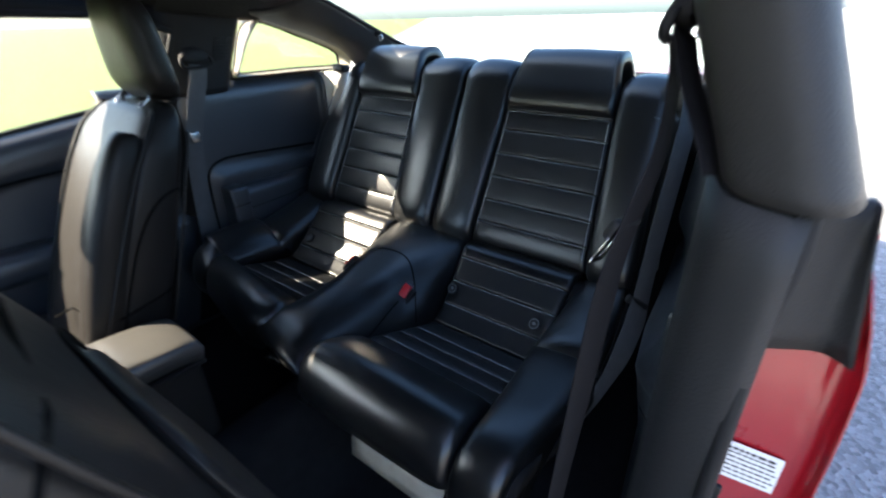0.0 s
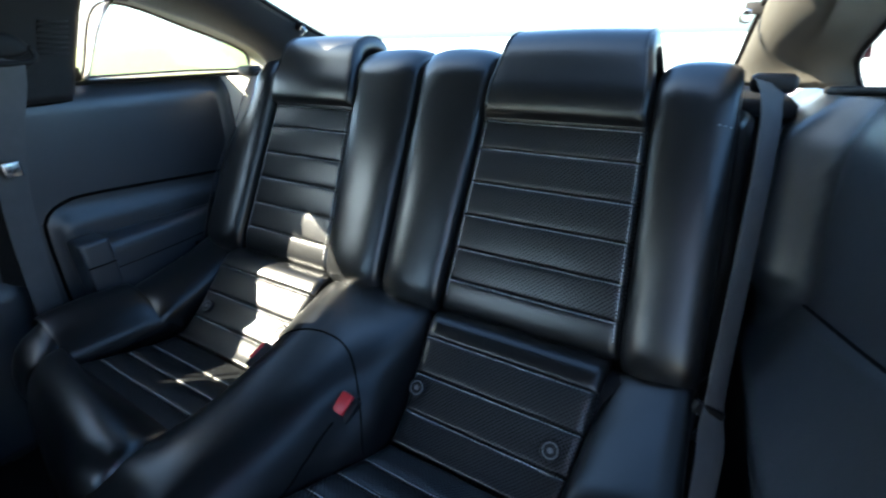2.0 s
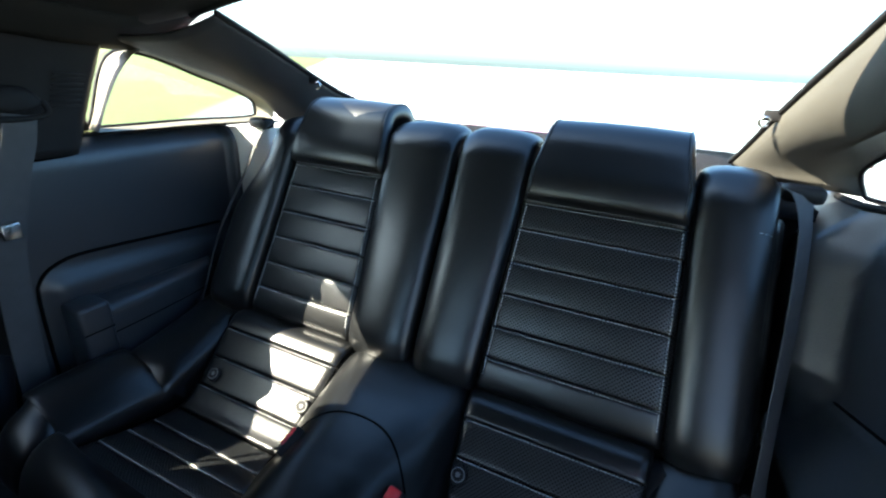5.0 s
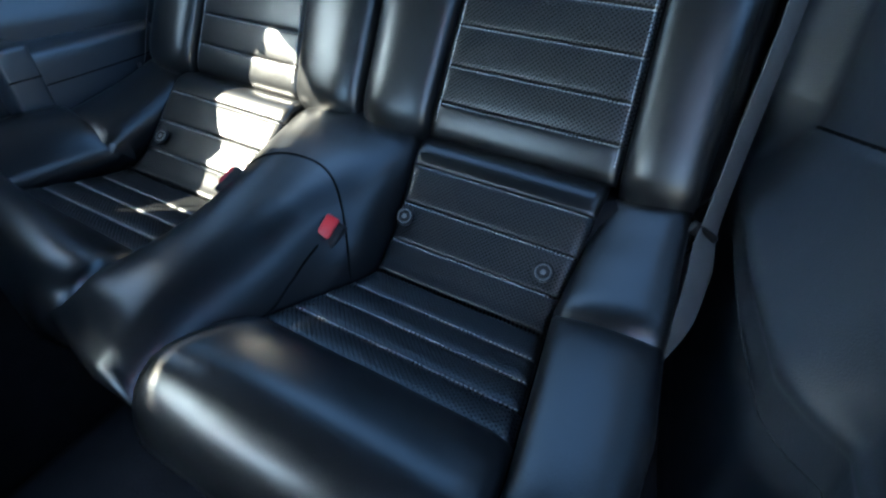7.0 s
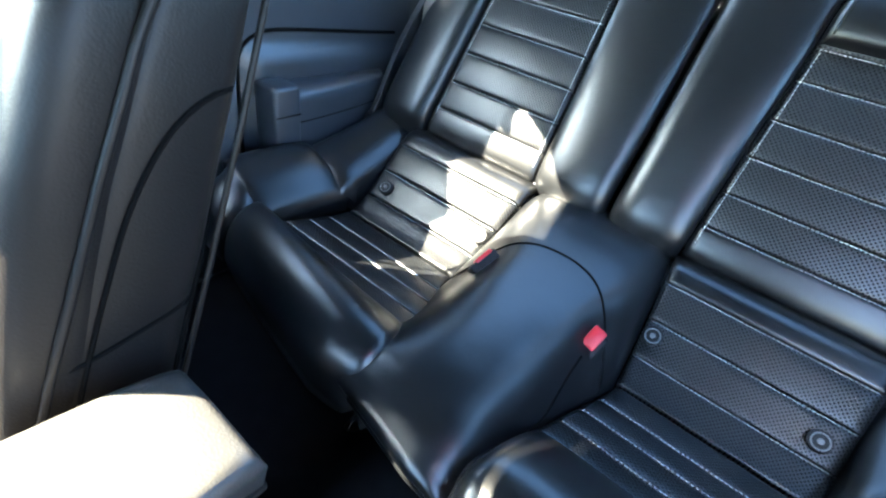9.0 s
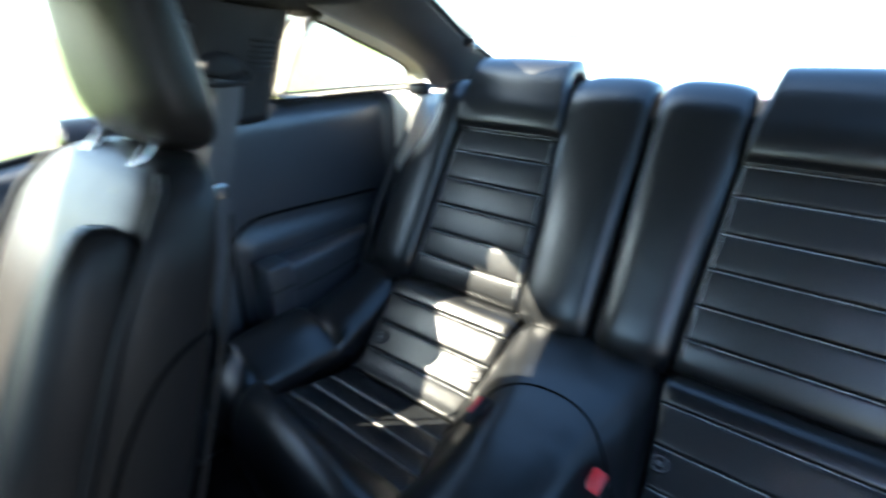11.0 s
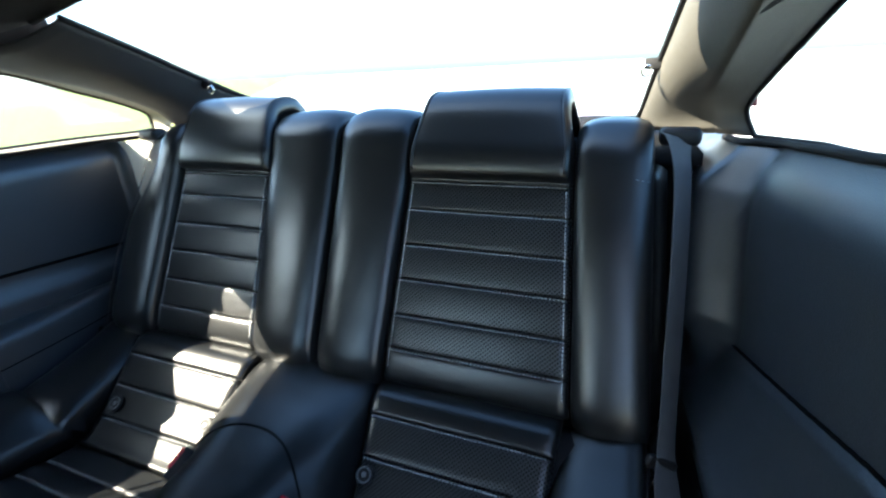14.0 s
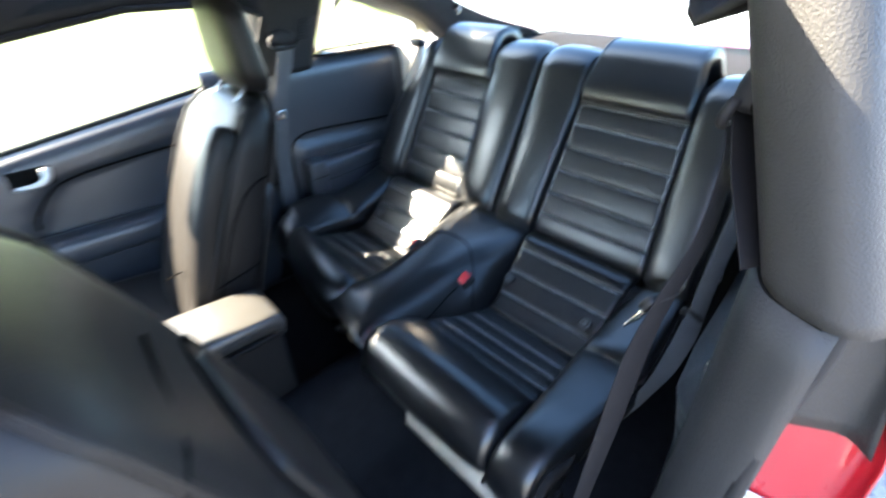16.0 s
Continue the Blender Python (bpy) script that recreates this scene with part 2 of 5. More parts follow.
def spline(points, n):
    """n + 1 points at even steps along a smooth line through points."""
    p = [np.array(q, float) for q in points]
    p = [2 * p[0] - p[1]] + p + [2 * p[-1] - p[-2]]
    fine = []
    for i in range(1, len(p) - 2):
        for k in range(16):
            t = k / 16
            fine.append(0.5 * (2 * p[i] + (p[i + 1] - p[i - 1]) * t + (2 * p[i - 1] - 5 * p[i] + 4 * p[i + 1] - p[i + 2]) * t * t + (3 * p[i] - 3 * p[i + 1] + p[i + 2] - p[i - 1]) * t ** 3))
    fine.append(p[-2])
    fine = np.array(fine)
    d = np.concatenate([[0], np.cumsum(np.linalg.norm(np.diff(fine, axis=0), axis=1))])
    s = np.linspace(0, d[-1], n + 1)
    return np.stack([np.interp(s, d, fine[:, k]) for k in range(fine.shape[1])], 1)


class Profile:
    """A smooth line in the y-z plane, from bottom to top, by its length in metres."""

    def __init__(self, points):
        self.p = spline(points, 400)
        self.s = np.concatenate([[0], np.cumsum(np.linalg.norm(np.diff(self.p, axis=0), axis=1))])
        self.length = self.s[-1]

    def at(self, s):
        y, z = np.interp(s, self.s, self.p[:, 0]), np.interp(s, self.s, self.p[:, 1])
        a, b = max(0, s - 0.004), min(self.length, s + 0.004)
        dy = np.interp(b, self.s, self.p[:, 0]) - np.interp(a, self.s, self.p[:, 0])
        dz = np.interp(b, self.s, self.p[:, 1]) - np.interp(a, self.s, self.p[:, 1])
        n = math.hypot(dy, dz) or 1
        return Vector((0, y, z)), Vector((0, -dz / n, dy / n))

    def where(self, z, rising=True):
        """The length at which the line first reaches the height z."""
        k = np.argmax(self.p[:, 1] >= z) if rising else len(self.s) - 1 - np.argmax(self.p[::-1, 1] >= z)
        return self.s[k]

    def where_y(self, y):
        return self.s[np.argmin(abs(self.p[:, 0] - y))]


def steps(n, tight=0.55):
    """n + 1 numbers from 0 to 1, closer together at both ends."""
    t = np.linspace(-1, 1, n + 1)
    return 0.5 + 0.5 * ((1 - tight) * t + tight * np.sin(t * math.pi / 2))


def dome(t, power):
    a = min(1.0, abs(2 * t - 1))
    return (1 - a ** power) ** (1 / min(power, 3.0))


def pad(surface, width, length, height, nu=14, nv=10, pu=6.0, pv=6.0, depth=0.012, extra=None):
    """A padded cushion over surface(u, v) -> point, normal: round at its edges, with a skirt of that depth. Returns geometry and uv."""
    verts, uvs, faces = [], [], []
    us, vs = steps(nu), steps(nv)
    for v in vs:
        for u in us:
            p, n = surface(u, v)
            d = height * dome(u, pu) * dome(v, pv)
            if extra:
                d += extra(u, v) * dome(u, pu) * dome(v, pv)
            verts.append(p + n * d)
            uvs.append((u * width, v * length))
    row = nu + 1
    for j in range(nv):
        for i in range(nu):
            a = j * row + i
            faces.append((a, a + 1, a + row + 1, a + row))
    rim = [i for i in range(row)] + [j * row + nu for j in range(1, nv + 1)] + [nv * row + i for i in range(nu - 1, -1, -1)] + [j * row for j in range(nv - 1, 0, -1)]
    base = len(verts)
    for i in rim:
        j, k = divmod(i, row)
        p, n = surface(us[k], vs[j])
        verts.append(p - n * depth)
        uvs.append(uvs[i])
    m = len(rim)
    for k in range(m):
        faces.append((rim[k], rim[(k + 1) % m], base + (k + 1) % m, base + k))
    faces.append(tuple(base + k for k in range(m - 1, -1, -1)))
    return (verts, faces), uvs


def tube(points, r, sides=8, closed_ends=True):
    pts = [Vector(p) for p in points]
    verts, faces = [], []
    side = None
    for i, p in enumerate(pts):
        t = (pts[min(i + 1, len(pts) - 1)] - pts[max(i - 1, 0)]).normalized()
        if side is None:
            side = t.orthogonal().normalized()
        side = (side - t * side.dot(t)).normalized()
        up = t.cross(side)
        rr = r(i / (len(pts) - 1)) if callable(r) else r
        for k in range(sides):
            a = 2 * math.pi * k / sides
            verts.append(p + side * rr * math.cos(a) + up * rr * math.sin(a))
    for i in range(len(pts) - 1):
        for k in range(sides):
            a, b = i * sides + k, i * sides + (k + 1) % sides
            faces.append((a, b, b + sides, a + sides))
    faces.append(tuple(range(sides))[::-1])
    faces.append(tuple(range(len(verts) - sides, len(verts))))
    return verts, faces


def strap(points, width, thick, across):
    """A flat band of cloth along points; across: its width's direction, one or one for each point."""
    pts = [Vector(p) for p in points]
    verts, faces = [], []
    for i, p in enumerate(pts):
        t = (pts[min(i + 1, len(pts) - 1)] - pts[max(i - 1, 0)]).normalized()
        a = Vector(across[i] if isinstance(across, list) else across)
        a = (a - t * a.dot(t)).normalized()
        n = t.cross(a)
        for du, dn in ((-1, -0.6), (-0.96, -1), (0.96, -1), (1, -0.6), (1, 0.6), (0.96, 1), (-0.96, 1), (-1, 0.6)):
            verts.append(p + a * du * width / 2 + n * dn * thick / 2)
    for i in range(len(pts) - 1):
        for k in range(8):
            a, b = i * 8 + k, i * 8 + (k + 1) % 8
            faces.append((a, b, b + 8, a + 8))
    faces.append(tuple(range(8))[::-1])
    faces.append(tuple(range(len(verts) - 8, len(verts))))
    return verts, faces


def block(lo, hi, bevel=0.004, segments=2, turn=None):
    """A box with rounded edges; turn: a matrix about its middle."""
    bm = bmesh.new()
    bmesh.ops.create_cube(bm, size=1)
    mid = (Vector(lo) + Vector(hi)) / 2
    size = Vector(hi) - Vector(lo)
    for v in bm.verts:
        v.co = Vector((v.co.x * size.x, v.co.y * size.y, v.co.z * size.z))
    if bevel:
        bmesh.ops.bevel(bm, geom=bm.edges[:], offset=bevel, segments=segments, affect="EDGES", profile=0.5)
    bm.verts.index_update()
    verts = [(turn @ v.co if turn else v.co) + mid for v in bm.verts]
    faces = [tuple(v.index for v in f.verts) for f in bm.faces]
    bm.free()
    return verts, faces


def disc(centre, normal, r, h, sides=20, bevel=0.25):
    """A short round button, standing on centre along normal."""
    n = Vector(normal).normalized()
    a = n.orthogonal().normalized()
    b = n.cross(a)
    verts, faces = [], []
    rings = [(1.0, 0.0), (1.0, h * (1 - bevel)), (1 - bevel * 0.5, h), (0.6, h * 1.02)]
    for rr, hh in rings:
        for k in range(sides):
            t = 2 * math.pi * k / sides
            verts.append(Vector(centre) + a * r * rr * math.cos(t) + b * r * rr * math.sin(t) + n * hh)
    for i in range(len(rings) - 1):
        for k in range(sides):
            p, q = i * sides + k, i * sides + (k + 1) % sides
            faces.append((p, q, q + sides, p + sides))
    faces.append(tuple(range(len(verts) - sides, len(verts))))
    faces.append(tuple(range(sides))[::-1])
    return verts, faces


def sheet(rows, thick, out=None):
    """A curved panel through rows of points, with thickness along its own normals (or along out)."""
    rows = [[Vector(p) for p in r] for r in rows]
    n, m = len(rows), len(rows[0])
    front, back = [], []
    for j in range(n):
        for i in range(m):
            du = rows[j][min(i + 1, m - 1)] - rows[j][max(i - 1, 0)]
            dv = rows[min(j + 1, n - 1)][i] - rows[max(j - 1, 0)][i]
            nn = Vector(out) if out else du.cross(dv).normalized()
            front.append(rows[j][i])
            back.append(rows[j][i] + nn * thick)
    verts = front + back
    k = n * m
    faces = []
    for j in range(n - 1):
        for i in range(m - 1):
            a = j * m + i
            faces.append((a, a + 1, a + m + 1, a + m))
            faces.append((k + a, k + a + m, k + a + m + 1, k + a + 1))
    rim = list(range(m)) + [j * m + m - 1 for j in range(1, n)] + [(n - 1) * m + i for i in range(m - 2, -1, -1)] + [j * m for j in range(n - 2, 0, -1)]
    for q in range(len(rim)):
        a, b = rim[q], rim[(q + 1) % len(rim)]
        faces.append((a, b, b + k, a + k))
    return verts, faces


def stitches(points, length=0.0044, gap=0.0018, r=0.0011):
    """A row of thread stitches along points, lying on the surface."""
    pts = [Vector(p) for p in points]
    total = sum((pts[i + 1] - pts[i]).length for i in range(len(pts) - 1))
    line = spline([tuple(p) for p in pts], max(2, int(total / 0.0012)))
    geos, s, step = [], 0, 0.0012
    while s < total - length:
        a = line[min(len(line) - 1, int(s / step))]
        b = line[min(len(line) - 1, int((s + length) / step))]
        geos.append(tube([a, (Vector(a) + Vector(b)) / 2, b], lambda t: r * (0.6 + 0.4 * math.sin(math.pi * t)), 4))
        s += length + gap
    return join(*geos)


# ---- ground and surroundings ----
GROUND_Z = 0.06
solo("ground", ([(-400, -400, GROUND_Z), (400, -400, GROUND_Z), (400, 400, GROUND_Z), (-400, 400, GROUND_Z)], [(0, 1, 2, 3)]), GROUND,
     "grey gravel drive running into a mown green lawn", "ground", "structure", smooth=False)


# ---- car shell ----
def ease(x):
    x = max(0.0, min(1.0, x))
    return x * x * (3 - 2 * x)


def shell(name, rows, thick, mat, label, category, out=None, side=1):
    return solo(name, mirrored(sheet(rows, thick, out), side), mat, label, category, "structure")


def lerp(a, b, t):
    return tuple(p + (q - p) * t for p, q in zip(a, b))


def roof_z(y):
    """Height of the headliner's middle."""
    return float(np.interp(y, [-1.75, -1.4, -1.1, -0.8, -0.5, -0.3, -0.2], [1.375, 1.435, 1.455, 1.452, 1.432, 1.412, 1.400]))


def header_y(x):
    """Rear edge of the roof, which bows back in the middle."""
    return -0.165 + 0.075 * max(0.0, 1 - (x / 0.485) ** 2)


def header_z(x):
    return 1.391 - (0.085 if x < 0 else 0.040) * min(1.0, (x / 0.485) ** 2)


ROOF_ROWS = []
for v in np.linspace(0, 1, 24):
    row = []
    for x in np.linspace(-0.60, 0.60, 31):
        a = abs(x) / 0.60
        y1 = header_y(x) if a < 0.808 else -0.165 - 0.06 * (a - 0.808) / 0.192
        y = -1.75 + (y1 + 1.75) * v
        z = roof_z(y) - (0.070 if x > 0 else 0.155 - 0.050 * min(1.0, max(0.0, (-0.80 - y) / 0.4))) * a ** 3
        low = header_z(x) if a < 0.808 else header_z(x) - 0.030 * (a - 0.808) / 0.192
        t = max(0.0, (v - 0.72) / 0.28) ** 2
        row.append((x, y, z * (1 - t) + low * t))
    ROOF_ROWS.append(row)
shell("headliner", ROOF_ROWS, 0.03, CLOTH, "dark grey cloth headliner under the car's roof", "headliner", out=(0, 0, 1))
shell("roof_skin", [[(x * 0.98, y - 0.12 * ease((y + 0.6) / 0.4), z + 0.035) for x, y, z in r] for r in ROOF_ROWS], 0.004, RED_PAINT, "glossy red painted steel roof panel", "car roof", out=(0, 0, 1))

# trim between the headliner's edge and the side windows
for s in (-1, 1):
    rows = []
    for y in np.linspace(-0.62 if s > 0 else -0.50, -0.115 if s < 0 else -0.165, 16):
        z = roof_z(y) - (0.070 if s > 0 else 0.155)
        t = ease((y + 0.32) / 0.17)
        if s < 0:
            z = z * (1 - t) + 1.275 * t
            low = 1.300 - 0.05 * ease((y + 0.50) / 0.3)
            rows.append([(s * 0.530, y, min(z + 0.034, 1.318)), (s * 0.575, y, min(z + 0.012, 1.304)), (s * 0.597, y, z - 0.004), (s * 0.612, y, min(z - 0.012, low + 0.012)), (s * 0.626, y, low - 0.004), (s * 0.680, y, low - 0.012)])
        else:
            z = z * (1 - t) + 1.335 * t
            low = 1.231 + 0.06 * min(1.0, (-0.17 - y) / 0.12)
            rows.append([(0.575, y, z + 0.012), (0.590, y, z - 0.004), (0.598, y, z * 0.6 + low * 0.4), (0.604, y, low + 0.01), (0.612, y, low), (0.66, y, low + 0.03), (0.712, y, low + 0.058)])
    solo("side_header_trim", sheet(rows, 0.008, (0, 0, 1)), CLOTH, "dark grey trim strip along the roof edge", "roof trim", "structure")

# floor pan, tunnel, rear bulkhead
solo("floor", sheet([[(x, y, 0.30 + (0.16 * math.exp(-(x / 0.11) ** 4) if y < -0.6 else 0.16 * math.exp(-(x / 0.11) ** 4))) for x in np.linspace(-0.74, 0.74, 41)] for y in np.linspace(-2.0, 0.9, 12)], 0.03, (0, 0, -1)),
     CARPET, "black carpeted car floor with a raised tunnel", "car floor", "structure")
solo("firewall", block((-0.74, -2.08, 0.28), (0.74, -2.0, 0.95), 0.01), PLASTIC, "dark firewall closing the front of the cabin", "wall", "structure")
# Unseen dashboard and windscreen pillars, added for dark shapes in the leather's reflections.
DASH = Profile([(-1.62, 0.60), (-1.60, 0.74), (-1.64, 0.88), (-1.74, 0.945), (-1.95, 0.955), (-2.20, 0.94)])
solo("dashboard", sheet([[(x, DASH.at(s)[0].y, DASH.at(s)[0].z + (0.03 * math.exp(-((x - 0.37) / 0.17) ** 4) if DASH.at(s)[0].z > 0.9 else 0)) for x in np.linspace(-0.70, 0.70, 17)] for s in np.linspace(0, DASH.length, 18)], 0.03, (0, -0.3, -0.9)),
     CONSOLE, "plain dark dashboard below the windscreen", "dashboard", "structure")
for s in (-1, 1):
    solo("front_pillar_trim", tube(spline([(s * 0.60, -1.70, 1.345), (s * 0.645, -1.92, 1.22), (s * 0.70, -2.15, 1.06), (s * 0.73, -2.32, 0.93)], 12), 0.034, 10), CLOTH, "dark trim on the windscreen pillar", "pillar trim", "structure")
TRAY = []
for y in np.linspace(0.12, 0.95, 8):
    TRAY.append([(x, y, 1.045 - 0.03 * (y - 0.12)) for x in np.linspace(-0.62, 0.62, 9)])
shell("parcel_shelf", TRAY, 0.02, CARPET, "dark carpeted parcel shelf behind the rear seats", "parcel shelf", out=(0, 0, -1))
solo("rear_bulkhead", block((-0.66, 0.16, 0.30), (0.66, 0.18, 1.02), 0.004), CARPET, "dark panel behind the rear seats", "wall", "structure")

# glass edges of the rear window, one side: front corner to base
EDGES = {-1: spline([(0.440, -0.150, 1.306), (0.489, 0.02, 1.257), (0.535, 0.215, 1.192), (0.560, 0.45, 1.112), (0.575, 0.80, 1.020)], 16),
         1: spline([(0.570, -0.170, 1.352), (0.566, 0.0, 1.292), (0.554, 0.15, 1.227), (0.541, 0.28, 1.163), (0.529, 0.40, 1.100), (0.518, 0.50, 1.050)], 16)}
RAILS = {}
for s in (-1, 1):
    back = 0.045 if s > 0 else 0.0
    RAILS[s] = spline([(0.606, -0.26, 1.262), (0.608, -0.15, 1.226), (0.616, 0.0 + back * 0.3, 1.183), (0.636, 0.13 + back, 1.132), (0.650, 0.185 + back, 1.092), (0.655, 0.24 + back, 1.062), (0.648, 0.40, 1.052), (0.640, 0.60, 1.035), (0.635, 0.82, 1.015)], 40)


def rear_window():
    w = thing("rear_window", (0, 0.3, 1.1), "large sloping clear rear window of the car", "window", kind="structure")
    rows = []
    for k in range(17):
        f = 1 - k / 16
        row = []
        for u in np.linspace(-1.03, 1.03, 17):
            a, c = EDGES[-1][k], EDGES[1][k]
            h = (u + 1) / 2
            x = -a[0] * (1 - h) + c[0] * h
            bow = max(0.0, 1 - u * u)
            row.append((x, a[1] + (c[1] - a[1]) * h + 0.075 * bow * f - 0.01, a[2] + (c[2] - a[2]) * h + 0.062 * bow * f + 0.012 + 0.02 * (1 - f) * bow))
        rows.append(row)
    pane = part("pane", sheet(rows, 0.004, (0, 0.3, 0.95)), GLASS, w)
    pane.visible_shadow = False
    for side in (-1, 1):
        part("seal", tube([(side * (e[0] - 0.002), e[1], e[2] + 0.006) for e in EDGES[side]], 0.006), RUBBER, w, "black rubber edge")
    part("seal", tube([(x, header_y(x) - 0.004, header_z(x) + 0.002) for x in np.linspace(-0.485, 0.485, 21)], 0.008), RUBBER, w, "black rubber edge")
    return w


rear_window()


PILLAR_EDGE = spline([(0.709, -0.170, 1.290), (0.698, 0.0, 1.216), (0.687, 0.15, 1.145), (0.686, 0.225, 1.108), (0.694, 0.244, 1.084), (0.708, 0.238, 1.056)], 30)


def pillar_trim(side):
    """The trim between the rear window and the side window."""
    t = thing("rear_pillar_trim", (side * 0.6, 0.1, 1.05), "grey moulded trim on the sloping rear roof pillar", "pillar trim", "rear pillar trims", "structure")
    rows = []
    if side > 0:
        e = spline([(0.570, -0.170, 1.352), (0.566, 0.0, 1.292), (0.554, 0.15, 1.227), (0.541, 0.28, 1.163), (0.529, 0.40, 1.100), (0.518, 0.50, 1.050)], 30)
        inner = spline([(0.606, -0.170, 1.229), (0.614, 0.0, 1.181), (0.621, 0.13, 1.143), (0.626, 0.205, 1.117), (0.636, 0.246, 1.088), (0.648, 0.262, 1.058)], 30)
        for k in range(-7, 31):
            ahead = max(0, -k)
            a, c, w = [Vector(q[max(k, 0)]) + (Vector(q[0]) - Vector(q[1])) * ahead for q in (e, inner, PILLAR_EDGE)]
            row = []
            for u in np.linspace(0, 1, 11):
                crest = Vector((-0.86, 0, -0.5)) * 0.016 * math.sin(math.pi * u ** 0.8) ** 0.9
                row.append(a.lerp(c, u) + crest)
            row += [c + Vector((0.004, 0, 0.001)), c.lerp(w, 0.10), c.lerp(w, 0.3), c.lerp(w, 0.5), c.lerp(w, 0.75), w]
            rows.append(row)
        part("cover", sheet(rows, 0.006, (0.3, 0.0, 0.9)), PILLAR_LIT, t)
    for k in range(41 if side < 0 else 0):
        e = Vector([float(np.interp(k / 40, np.linspace(0, 1, 17), EDGES[side][:, a])) for a in range(3)])
        r = Vector(RAILS[side][k])
        row = []
        for u in np.linspace(0, 1, 15):
            p = e.lerp(r, u)
            crest = 0.50 + 0.25 * ease((k - 19) / 10)
            side_u = u / crest if u < crest else (1 - u) / (1 - crest)
            swell = 0.020 * (1 - (1 - side_u) ** 1.7)
            p = p + Vector((-0.62, 0, -0.78)) * swell
            row.append((p.x, p.y, p.z))
        rows.append(row)
    if side < 0:
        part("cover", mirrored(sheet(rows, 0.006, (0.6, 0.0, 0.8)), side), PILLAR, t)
    # child-seat hook at the glass edge
    hook = thing("trim_hook", (side * 0.53, 0.215, 1.19), "small dark bracket hook at the rear window edge", "hook", "rear window hooks")
    plate = block((-0.016, -0.004, -0.010), (0.016, 0.004, 0.010), 0.002)
    c = Vector((side * 0.522, 0.210, 1.186)) if side < 0 else Vector((0.534, 0.235, 1.185))
    part("plate", ([v + c for v in plate[0]], plate[1]), PLASTIC, hook)
    part("eye", tube([c + Vector((-side * 0.012 + side * 0.009 * math.cos(a), -0.004, -0.012 + 0.009 * math.sin(a))) for a in np.linspace(0.3, 5.6, 14)], 0.0028), METAL, hook, "bare metal eye")
    return t


for s in (-1, 1):
    pillar_trim(s)


QWS = {-1: [(-0.278, 1.082), (-0.190, 1.230), (0.02, 1.175), (0.162, 1.118), (0.176, 1.092), (0.166, 1.070), (-0.05, 1.078)],
       1: [(-0.360, 1.076), (-0.262, 1.262), (0.02, 1.200), (0.215, 1.124), (0.240, 1.092), (0.226, 1.060), (-0.05, 1.070)]}


